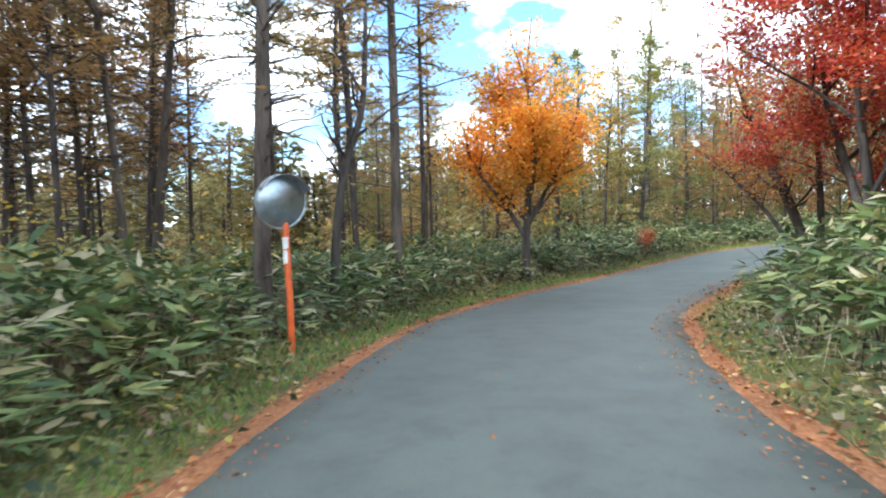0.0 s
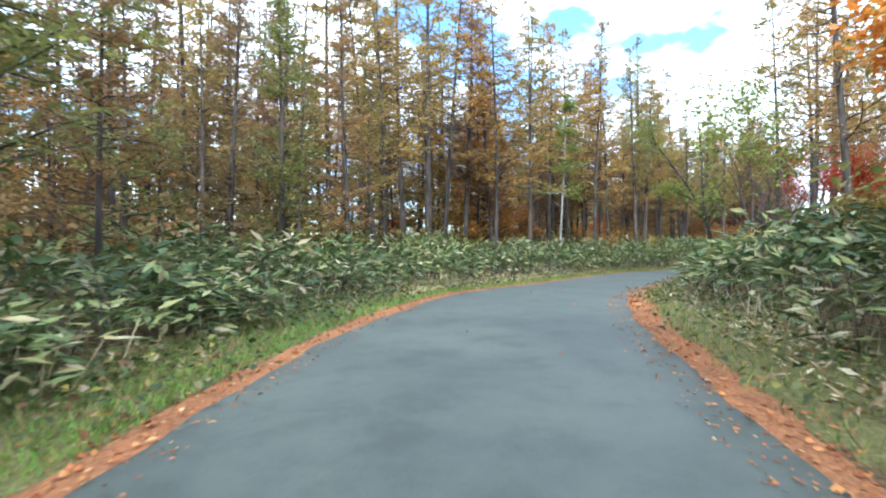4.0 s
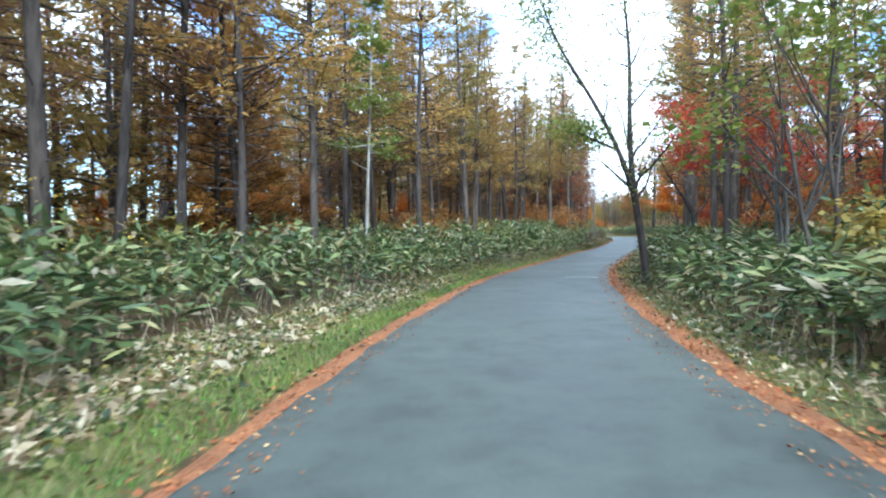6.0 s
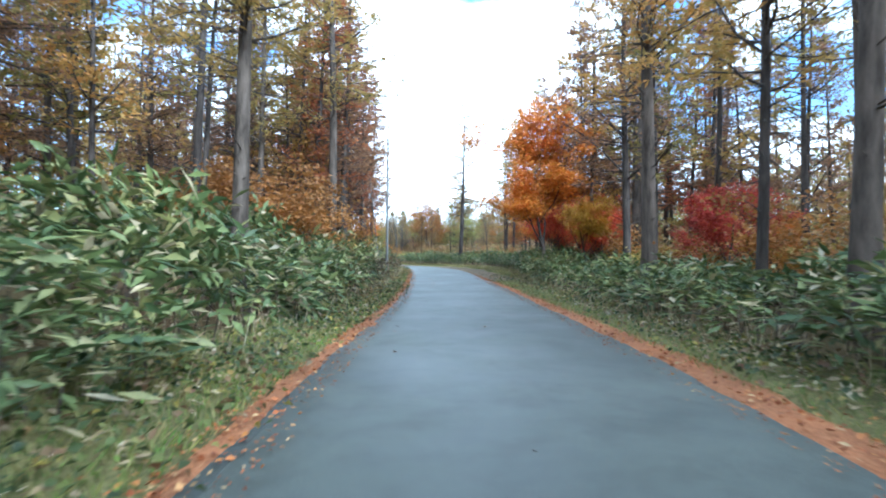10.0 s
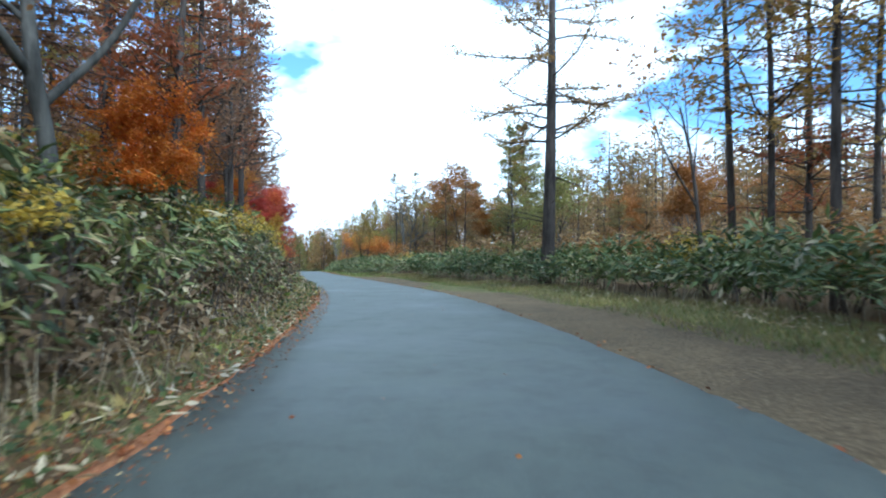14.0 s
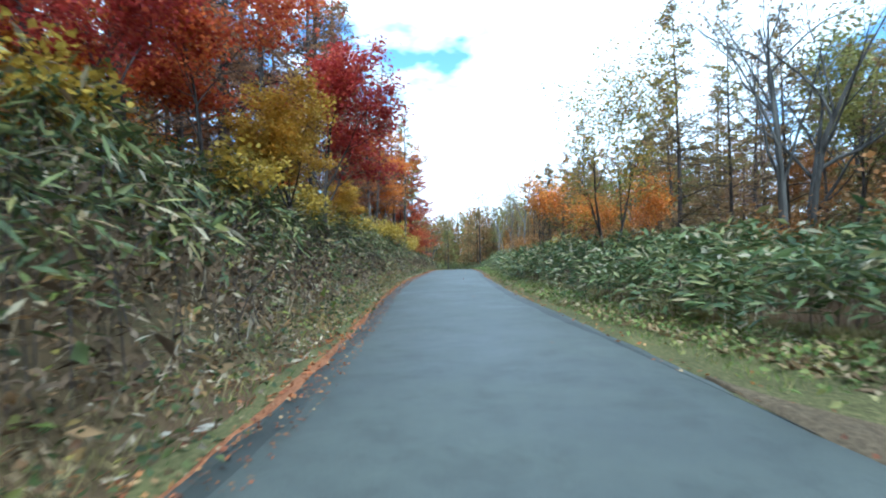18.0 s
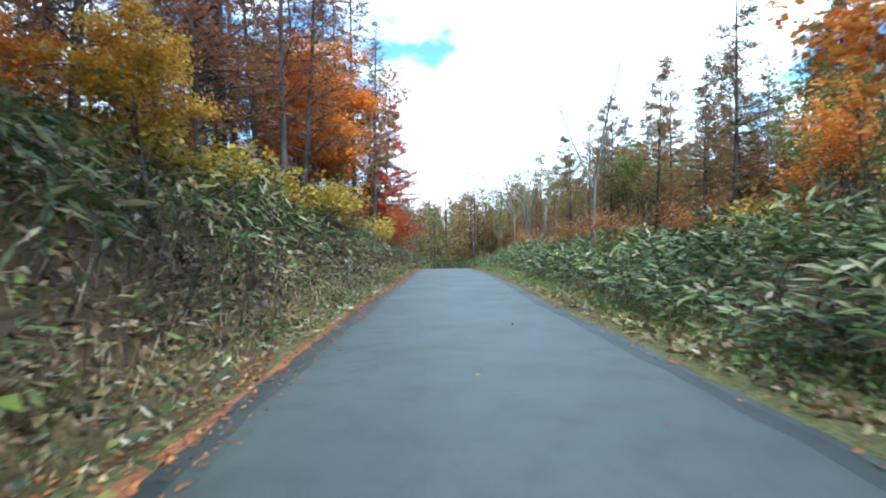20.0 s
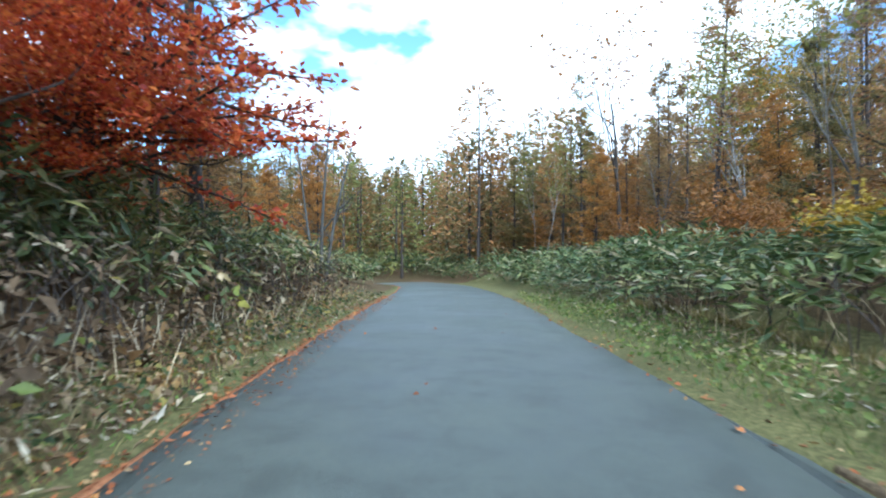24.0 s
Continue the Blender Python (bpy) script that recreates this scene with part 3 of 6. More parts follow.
def thicket(name, side, spans, label, seed, low=0.34, mat=None, least=0.12, rise=0.15):
    rng = np.random.default_rng(seed)
    pieces = []
    for s_a, s_b, inner, depth, dens, per, high, length, width in spans:
        table = THICK_L if side > 0 else THICK_R
        n = int((s_b - s_a) * depth * dens)
        s, d = band(n, s_a, s_b, lambda s: np.interp(s, *table) + inner, lambda s: np.interp(s, *table) + inner + depth, rng)
        xy = along(s, side * d)
        keep = inside(xy) & (rng.uniform(0, 1, n) < least + 1.3 * hollows(xy, 0.9, seed))
        xy = xy[keep]
        z = ground_z(xy)
        edge = ease((d[keep] - np.interp(s[keep], *table) + 0.2) / 0.9)
        grown = high * (0.55 + 0.45 * edge) * (0.62 + 0.5 * hollows(xy, 1.6, seed + 3))
        a, f = spread(xy, z, rng, per, 0.36, low, 1.0, length, width, rise, 1.1)
        # heights follow each clump's own growth
        base, g = np.repeat(z, per * 4), np.repeat(grown, per * 4)
        a[:, 2] = base + (a[:, 2] - base) * g
        pieces.append((a, f))
    v, f = joined(pieces)
    stuff(name, v, f, mat or SASA, label, "bamboo grass")


thicket("bamboo_grass", 1, [(-8, 40, -0.1, 2.6, 9.0, 28, 1.1, 0.30, 0.085), (40, 95, 0.0, 2.6, 6.5, 26, 1.5, 0.31, 0.085), (-8, 40, 2.6, 4.0, 2.6, 24, 1.15, 0.33, 0.09), (40, 112, 2.6, 4.0, 2.6, 24, 1.5, 0.33, 0.09), (-14, 108, 6.6, 12.0, 0.6, 28, 1.2, 0.36, 0.10)], "dense dark-green bamboo grass thicket with pale dead leaves on the forest edge", 11, 0.2)
thicket("bamboo_grass", -1, [(-8, 100, 0.0, 2.6, 6.5, 25, 1.15, 0.30, 0.085), (-8, 108, 2.6, 4.0, 2.4, 24, 1.25, 0.33, 0.09), (100, 158, 0.0, 3.0, 6.5, 26, 1.5, 0.31, 0.085), (158, 250, 0.0, 3.0, 6.5, 26, 1.1, 0.30, 0.08), (100, 250, 3.0, 4.0, 2.6, 24, 1.3, 0.33, 0.09), (-14, 262, 7.0, 10.0, 0.5, 26, 1.2, 0.36, 0.11)], "dense green bamboo grass thicket with withered pale leaves beside the verge", 12)
thicket("bamboo_grass", 1, [(92, 205, 0.3, 0.7, 4.0, 16, 0.8, 0.28, 0.06), (90, 250, 0.9, 1.2, 5.0, 24, 1.25, 0.36, 0.07), (90, 250, 1.9, 2.2, 6.0, 28, 1.55, 0.38, 0.075), (106, 250, 4.1, 4.0, 2.4, 26, 1.4, 0.38, 0.085), (106, 262, 8.0, 8.0, 0.5, 26, 1.4, 0.36, 0.11)], "tall bamboo grass with drooping withered leaves on the road bank", 13, 0.42, SASA_WORN, -0.08, -0.2)


def thicket_field(name, x0, x1, y0, y1, n, high, label, seed):
    """Bamboo grass over open ground away from the verge."""
    rng = np.random.default_rng(seed)
    xy = np.c_[rng.uniform(x0, x1, n), rng.uniform(y0, y1, n)]
    xy = xy[(np.abs(nearest(xy)[1]) > 3.4) & (rng.uniform(0, 1, n) < 0.25 + 1.1 * hollows(xy, 1.1, seed))]
    v, f = spread(xy, ground_z(xy), rng, 26, 0.5, 0.2, high, 0.38, 0.11, 0.15, 1.1)
    stuff(name, v, f, SASA, label, "bamboo grass")


thicket_field("bamboo_grass", 226, 264, 56, 92, 2300, 1.15, "bamboo grass thicket beyond the last bend", 15)


def bank_tangle(name, s_a, s_b, d_a, d_b, n, low, high, leaf, mat, label, seed, droop=0.6):
    """Single leaves hanging at all heights on a bank, in drifts with gaps between."""
    rng = np.random.default_rng(seed)
    s, d = band(n, s_a, s_b, lambda s: np.interp(s, *THICK_L) + d_a, lambda s: np.interp(s, *THICK_L) + d_b, rng)
    xy = along(s, d)
    keep = inside(xy) & (rng.uniform(0, 1, n) < 1.5 * hollows(xy, 0.55, seed) - 0.25)
    xy = xy[keep]
    m = len(xy)
    a = rng.uniform(0, 2 * np.pi, m)
    way = np.c_[np.cos(a), np.sin(a), rng.normal(-droop, 0.5, m)]
    size = leaf * np.exp(rng.normal(0, 0.35, m))
    v, f = leaf_blades(np.c_[xy, ground_z(xy) + low + (high - low) * rng.uniform(0, 1, m) ** 1.3], way, size, size * rng.uniform(0.28, 0.6, m), rng)
    stuff(name, v, f, mat, label, "undergrowth")


def bare_stems(name, side, s_a, s_b, d_a, d_b, n, low, high, label, seed):
    """Thin dark stems standing and leaning in the thicket."""
    rng = np.random.default_rng(seed)
    table = THICK_L if side > 0 else THICK_R
    s, d = band(n, s_a, s_b, lambda s: np.interp(s, *table) + d_a, lambda s: np.interp(s, *table) + d_b, rng)
    xy = along(s, side * d)
    z = ground_z(xy) - 0.05
    pieces = []
    for (x, y), z0 in zip(xy, z):
        h = rng.uniform(low, high)
        lean = rng.normal(0, 0.28, 2)
        pts = [(x, y, z0), (x + lean[0] * h * 0.4, y + lean[1] * h * 0.4, z0 + h * 0.55), (x + lean[0] * h * 1.1, y + lean[1] * h * 1.1, z0 + h)]
        pieces.append(tube(pts, [0.011, 0.008, 0.003], 3))
    v, f = joined(pieces)
    stuff(name, v, f, BARK_DARK, label, "stems")


def undergrowth(name, side, s_a, s_b, d_a, d_b, n, per, high, leaf, mat, label, seed):
    rng = np.random.default_rng(seed)
    s, d = band(n, s_a, s_b, d_a, d_b, rng)
    xy = along(s, side * d)
    _, near = nearest(xy)
    low = np.array(d_a(s) if callable(d_a) else np.full(n, d_a)) - 0.3
    xy = xy[(np.abs(near) > low) & (rng.uniform(0, 1, n) < 0.2 + 1.2 * hollows(xy, 1.3, seed))]
    v, f = spread(xy, ground_z(xy), rng, per, 0.75, 0.15, high, leaf, leaf * 0.7, 0.1)
    stuff(name, v, f, mat, label, "undergrowth")


def stalks(side, s_a, s_b, n, label, seed):
    rng = np.random.default_rng(seed)
    table = THICK_L if side > 0 else THICK_R
    s, d = band(n, s_a, s_b, lambda s: np.interp(s, *table) - 0.15, lambda s: np.interp(s, *table) + 1.4, rng)
    xy = along(s, side * d)
    way = np.c_[rng.normal(0, 0.35, (n, 2)), np.ones(n)]
    v, f = leaf_blades(np.c_[xy, ground_z(xy) - 0.02], way, rng.uniform(0.3, 0.8, n), rng.uniform(0.007, 0.014, n), rng, 0.1)
    stuff("bamboo_grass_stalks", v, f, DRY, label, "stalks")


def scatter_leaves(name, side, s_a, s_b, d_a, d_b, n, length, width, mat, label, category, seed, lift=0.015, stand=0.25):
    rng = np.random.default_rng(seed)
    s, d = band(n, s_a, s_b, d_a, d_b, rng)
    xy = along(s, side * d)
    z = np.maximum(ground_z(xy), np.where(np.abs(d) < np.interp(s, S, HALF) + 0.1, np.interp(s, S, LINE[:, 2]), -9)) + lift
    a = rng.uniform(0, 2 * np.pi, n)
    way = np.c_[np.cos(a), np.sin(a), rng.normal(0.0, stand, n).clip(-0.1, 3)]
    v, f = leaf_blades(np.c_[xy, z], way, length * rng.uniform(0.6, 1.3, n), width * rng.uniform(0.6, 1.3, n), rng, 0.15)
    stuff(name, v, f, mat, label, category)


stalks(1, -8, 240, 6000, "thin straw-coloured bamboo grass stalks", 26)
stalks(-1, -8, 240, 6000, "thin straw-coloured stalks at the thicket foot", 27)
undergrowth("forest_undergrowth", 1, 14, 112, 10, 40, 900, 40, 2.2, 0.34, BROWN, "brown undergrowth between the larch trunks", 71)
undergrowth("forest_undergrowth", 1, 14, 112, 9, 40, 450, 40, 2.0, 0.34, OLIVE, "olive undergrowth between the larch trunks", 72)
undergrowth("forest_undergrowth", -1, 30, 112, 8, 36, 600, 40, 2.4, 0.34, BROWN, "brown undergrowth between the larch trunks", 73)
undergrowth("forest_undergrowth", 1, 108, 262, 8, 36, 1500, 46, 2.6, 0.34, BROWN, "brown undergrowth above the bank", 74)
undergrowth("forest_undergrowth", -1, 108, 262, 11, 50, 1800, 40, 2.8, 0.36, BROWN, "brown undergrowth beyond the thicket", 75)
undergrowth("forest_undergrowth", -1, -14, 40, 5.5, 22, 500, 46, 1.8, 0.26, OLIVE, "olive undergrowth inside the bend", 76)
undergrowth("bank_shrubs", 1, 98, 240, lambda s: np.interp(s, *THICK_L) + 1.5, lambda s: np.interp(s, *THICK_L) + 3.2, 560, 46, 1.7, 0.11, SHRUB, "tangled shrubs with yellowing leaves on the road bank", 77)
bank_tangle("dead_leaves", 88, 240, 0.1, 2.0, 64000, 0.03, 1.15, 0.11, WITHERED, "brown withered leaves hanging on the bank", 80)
bank_tangle("dead_leaves", 88, 240, -0.3, 1.3, 14000, 0.02, 0.3, 0.13, BROWN, "pale curled leaves caught on the bank", 81)
bank_tangle("bank_leaves", 88, 240, 0.1, 2.0, 12000, 0.05, 1.1, 0.12, SHRUB, "mixed green and yellow leaves on the bank", 82, 0.2)
bank_tangle("dead_leaves", 182, 228, -0.6, 0.9, 7500, 0.01, 0.14, 0.13, TAN, "heaped tan leaves on the slope", 90)
bank_tangle("broad_leaves", 100, 240, -0.5, 1.5, 1700, 0.08, 0.6, 0.17, LIME, "broad pale-green leaves at the foot of the bank", 83, 0.1)
undergrowth("bank_herbs", 1, 98, 240, lambda s: np.interp(s, S, HALF) + 0.45, lambda s: np.interp(s, *THICK_L) + 0.3, 1200, 14, 0.24, 0.09, SHRUB, "low broad-leaved herbs at the foot of the bank", 78)
undergrowth("verge_herbs", 1, -8, 98, lambda s: np.interp(s, S, HALF) + 0.4, lambda s: np.interp(s, *THICK_L) + 0.2, 1500, 14, 0.22, 0.09, SHRUB, "low herbs and seedlings in the verge", 87)
undergrowth("verge_herbs", -1, -8, 108, lambda s: np.interp(s, S, HALF) + 0.5, lambda s: np.interp(s, *THICK_R) + 0.3, 900, 14, 0.22, 0.09, SHRUB, "low herbs and seedlings in the verge", 88)
undergrowth("verge_herbs", -1, 160, 240, lambda s: np.interp(s, S, HALF) + 0.6, lambda s: np.interp(s, *THICK_R) + 0.3, 800, 14, 0.2, 0.09, GRASS, "low green herbs in the verge", 89)
bare_stems("bare_stems", 1, 90, 240, 0.3, 2.2, 1700, 0.7, 1.7, "bare dark stems standing on the bank", 84)
bare_stems("bare_stems", 1, -8, 98, 0.1, 1.6, 800, 0.5, 1.2, "bare dark stems under the bamboo grass", 85)
bare_stems("bare_stems", -1, -8, 240, 0.1, 1.6, 1500, 0.5, 1.2, "bare dark stems under the bamboo grass", 86)
undergrowth("goldenrod", 1, -2, 75, lambda s: np.interp(s, *THICK_L) + 1.5, lambda s: np.interp(s, *THICK_L) + 5.0, 70, 44, 2.0, 0.075, YELLOW, "yellow flowering goldenrod above the bamboo grass", 79)
undergrowth("goldenrod", 1, -6, 12, lambda s: np.interp(s, *THICK_L) + 0.8, lambda s: np.interp(s, *THICK_L) + 3.5, 34, 44, 1.6, 0.07, YELLOW, "yellow flowering goldenrod above the bamboo grass", 91)
edge_in = lambda s: np.interp(s, S, HALF) - 0.15  # noqa: E731
scatter_leaves("fallen_leaves", 1, -8, 240, edge_in, lambda s: np.interp(s, *THICK_L) + 0.3, 26000, 0.065, 0.042, FALLEN, "fallen rust-brown leaves strewn over the verge", "fallen leaves", 21)
scatter_leaves("fallen_leaves", -1, 112, 240, edge_in, lambda s: np.interp(s, *THICK_R) + 0.3, 5000, 0.07, 0.045, FALLEN, "fallen brown leaves in the open verge", "fallen leaves", 35)
scatter_leaves("fallen_leaves", -1, -8, 112, edge_in, lambda s: np.interp(s, *THICK_R) + 0.3, 15000, 0.065, 0.042, FALLEN, "fallen rust-brown leaves on the inner verge", "fallen leaves", 22)
rim = lambda s: np.interp(s, S, HALF)  # noqa: E731
scatter_leaves("fallen_needles", 1, -8, 240, lambda s: rim(s) - 0.42, lambda s: rim(s) + 0.35, 26000, 0.045, 0.018, FALLEN, "rust-coloured needles and bits thinning out onto the asphalt", "needles", 28, 0.012, 0.1)
scatter_leaves("fallen_needles", -1, -8, 108, lambda s: rim(s) - 0.5, lambda s: rim(s) + 0.5, 15000, 0.045, 0.018, FALLEN, "rust-coloured needles and bits thinning out onto the asphalt", "needles", 29, 0.012, 0.1)
scatter_leaves("road_leaves", 1, -8, 240, lambda s: -rim(s) + 0.1, lambda s: rim(s) - 0.1, 230, 0.05, 0.036, FALLEN, "single fallen leaves lying on the asphalt", "fallen leaves", 30, 0.02, 0.03)
scatter_leaves("dry_bamboo_leaves", 1, 36, 55, lambda s: np.interp(s, *THICK_L) - 1.1, lambda s: np.interp(s, *THICK_L) + 0.5, 4600, 0.2, 0.1, DRY, "pale dry bamboo grass leaves heaped along the thicket edge", "dry leaves", 23, 0.04, 0.5)
scatter_leaves("dry_bamboo_leaves", 1, 60, 240, lambda s: np.interp(s, *THICK_L) - 0.6, lambda s: np.interp(s, *THICK_L) + 1.2, 9000, 0.17, 0.04, DRY, "withered pale leaves lying on the bank", "dry leaves", 24, 0.05, 0.5)
scatter_leaves("dry_bamboo_leaves", -1, 160, 200, lambda s: np.interp(s, *THICK_R) - 0.7, lambda s: np.interp(s, *THICK_R) + 0.2, 3200, 0.19, 0.08, TAN, "tan withered leaves heaped along the thicket foot", "dry leaves", 38, 0.05, 0.5)
scatter_leaves("dry_bamboo_leaves", -1, -8, 240, lambda s: np.interp(s, *THICK_R) - 0.5, lambda s: np.interp(s, *THICK_R) + 0.6, 13000, 0.18, 0.045, DRY, "withered pale leaves along the thicket foot", "dry leaves", 25, 0.05, 0.5)


def grass(side, spans, label, seed, mat=None, low=0.05, high=0.2, start=0.12):
    rng = np.random.default_rng(seed)
    pieces = []
    for s_a, s_b, n in spans:
        table = THICK_L if side > 0 else THICK_R
        s, d = band(n, s_a, s_b, lambda s: np.interp(s, S, HALF) + start, lambda s: np.interp(s, *table) + 0.5, rng)
        xy = along(s, side * d)
        a = rng.uniform(0, 2 * np.pi, n)
        way = np.c_[np.cos(a) * 0.6, np.sin(a) * 0.6, rng.uniform(0.5, 1.4, n)]
        pieces.append(leaf_blades(np.c_[xy, ground_z(xy) + 0.01], way, rng.uniform(low, high, n), rng.uniform(0.007, 0.015, n), rng, 0.1))
    v, f = joined(pieces)
    stuff("verge_grass", v, f, mat or GRASS, label, "grass")


grass(1, [(-6, 110, 46000), (36, 64, 16000), (110, 240, 9000)], "short green and straw-coloured verge grass", 31)
grass(-1, [(-6, 104, 22000)], "short green and yellowing verge grass", 32)
grass(-1, [(104, 165, 22000)], "short yellow-green grass behind the bare shoulder", 37, GRASS, 0.05, 0.2, 1.75)
grass(-1, [(165, 240, 20000)], "short green and yellowing verge grass", 39, GRASS, 0.05, 0.2, 0.35)
grass(-1, [(98, 172, 24000), (172, 240, 9000)], "longer straw-yellow grass on the open verge", 33, STRAW, 0.1, 0.3, 1.9)
grass(1, [(-6, 26, 16000), (26, 66, 42000), (66, 104, 5000), (190, 226, 3000)], "fresh green grass along the asphalt edge", 36, FRESH, 0.03, 0.1, 0.15)
grass(1, [(-6, 240, 22000)], "straw-coloured dry grass at the thicket foot", 34, STRAW, 0.1, 0.3, 0.35)


# ---- trees ----
def limb(p, way, length, r0, rng, bend=0.25, up=0.15, n=6):
    """A wavering limb's points and radii."""
    pts, w = [np.array(p, float)], unit(np.array(way, float))
    for _ in range(n):
        w = unit(w + rng.normal(0, bend, 3) * 0.5 + (0, 0, up * 0.3))
        pts.append(pts[-1] + w * length / n)
    return np.array(pts), np.linspace(r0, r0 * 0.28, n + 1), w


def conifer(name, height, radius, crown_from, reach, n_limbs, n_leaves, bark, needles, seed, dead=14, leaf=0.2, lean=0.02, thin=0.27):
    """A larch or pine: a straight tapered trunk, whorled thin limbs, feathery tufts above, dead twigs below."""
    rng = np.random.default_rng(seed)
    thing = new(name)
    hs = np.linspace(0, height, 12)
    sway = np.c_[lean * hs + 0.06 * np.sin(hs * 0.4 + seed), 0.05 * np.sin(hs * 0.31 + seed * 2), hs - 0.25]
    flare = 1 + 0.35 * np.exp(-hs * 2.0)
    rad = radius * flare * (1 - 0.93 * (hs / height) ** 1.15) + 0.004
    pieces = [tube(sway, rad, 8)]
    ends, ways, far = [], [], []
    for kk in range(n_limbs + dead):
        live = kk < n_limbs
        u = rng.uniform(crown_from, 0.985) if live else rng.uniform(0.12, crown_from + 0.1)
        z = u * height
        a = rng.uniform(0, 2 * np.pi)
        taper = ((1 - u) / (1 - crown_from)) ** 0.65 if live else 0.55
        length = reach * max(0.12, taper) * rng.uniform(0.65, 1.15) * (1 if live else rng.uniform(0.3, 0.9))
        foot = np.array([np.interp(z, hs, sway[:, 0]), np.interp(z, hs, sway[:, 1]), z])
        p, r, _ = limb(foot, (np.cos(a), np.sin(a), rng.normal(0.12, 0.16)), length, 0.012 + 0.011 * length, rng, 0.3, 0.12 if live else -0.05, 4)
        pieces.append(tube(p, r, 3))
        if live:
            k = max(4, int(n_leaves / n_limbs * (0.4 + length / reach)))
            t = rng.uniform(0.12, 1.02, k) ** 0.8
            q = np.stack([np.interp(t * 4, np.arange(5), p[:, c]) for c in range(3)], 1)
            ends.append(q + rng.normal(0, 1, (k, 3)) * (0.09 + 0.10 * length / reach, 0.09 + 0.10 * length / reach, 0.07))
            b = a + rng.normal(0, 1.1, k)
            ways.append(np.c_[np.cos(b), np.sin(b), rng.normal(0.05, 0.45, k)])
    part_mesh("trunk", mesh_from("trunk", *pieces[0], bark, True), None, thing)
    v, f = joined(pieces[1:])
    part_mesh("branchwork", mesh_from("branchwork", v, f, bark, True), None, thing)["kind"] = "stuff"
    at, way = np.concatenate(ends), np.concatenate(ways)
    v, f = leaf_blades(at, way, leaf * rng.uniform(0.6, 1.3, len(at)), leaf * thin * rng.uniform(0.6, 1.3, len(at)), rng)
    part_mesh("crown", mesh_from("crown", v, f, needles), None, thing)
    return thing


def broadleaf(name, height, spread_r, trunk_r, n_leaves, bark, leaves, seed, stems=1, leaf=0.17, low=0.25, lean=(0, 0), open_top=0.0, droop=0.0, tilt=0.42):
    """A branching tree: stems fork three times, and leaves hang in layered sprays round the twigs."""
    rng = np.random.default_rng(seed)
    thing = new(name)
    pieces, main, tips = [], [], []

    def grow(p, way, length, r, depth):
        pts, rad, w = limb(p, way, length, r, rng, 0.28, 0.22 if depth < 2 else 0.02, 5)
        (pieces if depth else main).append(tube(pts, rad, 8 if depth == 0 else 5 if depth == 1 else 3))
        if depth >= 2:
            tips.extend(pts[2:])
        if depth == 3:
            return
        for _ in range((5, 4, 3)[depth]):
            u = rng.uniform(0.3 if depth else low, 1.0)
            q = np.array([np.interp(u * 5, np.arange(6), pts[:, c]) for c in range(3)])
            a = rng.uniform(0, 2 * np.pi)
            out = np.array([np.cos(a), np.sin(a), rng.uniform(-0.1, 0.7)]) * (1.0, 1.0, 0.8)
            grow(q, unit(w * 0.75 + out * (0.9 if depth < 2 else 1.1) - (0, 0, droop)), length * rng.uniform(0.5, 0.72), np.interp(u * 5, np.arange(6), rad) * 0.62, depth + 1)

    for m in range(stems):
        a = 2 * np.pi * m / stems + rng.uniform(0, 1)
        grow((0.1 * np.cos(a) * (stems > 1), 0.1 * np.sin(a) * (stems > 1), -0.2), (np.cos(a) * tilt * (stems > 1) + lean[0], np.sin(a) * tilt * (stems > 1) + lean[1], 1.0), height * 0.62, trunk_r, 0)
    v, f = joined(pieces)
    # scale the whole to the wished height and spread
    wide, tall = np.percentile(np.hypot(v[:, 0], v[:, 1]), 97), v[:, 2].max()
    k = np.array([min(1.5, spread_r / wide), min(1.5, spread_r / wide), height / tall])
    for mv, mf in main:
        part_mesh("trunk" if stems == 1 else "stem", mesh_from("trunk", mv * k, mf, bark, True), None, thing)
    part_mesh("branchwork", mesh_from("branchwork", v * k, f, bark, True), None, thing)["kind"] = "stuff"
    if n_leaves:
        tips_a = np.array(tips) * k
        pick = rng.integers(0, len(tips_a), n_leaves)
        at = tips_a[pick] + rng.normal(0, 1, (n_leaves, 3)) * (0.26, 0.26, 0.13) * (height / 7) ** 0.5
        a = rng.uniform(0, 2 * np.pi, n_leaves)
        way = np.c_[np.cos(a), np.sin(a), rng.normal(-0.25, 0.35, n_leaves)]
        lv, lf = leaf_blades(at, way, leaf * rng.uniform(0.6, 1.3, n_leaves), leaf * 0.75 * rng.uniform(0.6, 1.3, n_leaves), rng, 0.12)
        part_mesh("crown", mesh_from("crown", lv, lf, leaves), None, thing)
    return thing


def curved(points, n=10):
    """A smooth run through a few points (x, y, z, radius)."""
    p = np.array(points, float)
    p = np.concatenate([[2 * p[0] - p[1]], p, [2 * p[-1] - p[-2]]])
    out = []
    for a, b, c, d in zip(p, p[1:], p[2:], p[3:]):
        for u in np.linspace(0, 1, n, endpoint=False):
            out.append(0.5 * (2 * b + (c - a) * u + (2 * a - 5 * b + 4 * c - d) * u * u + (3 * b - a - 3 * c + d) * u**3))
    out.append(p[-2])
    return np.array(out)


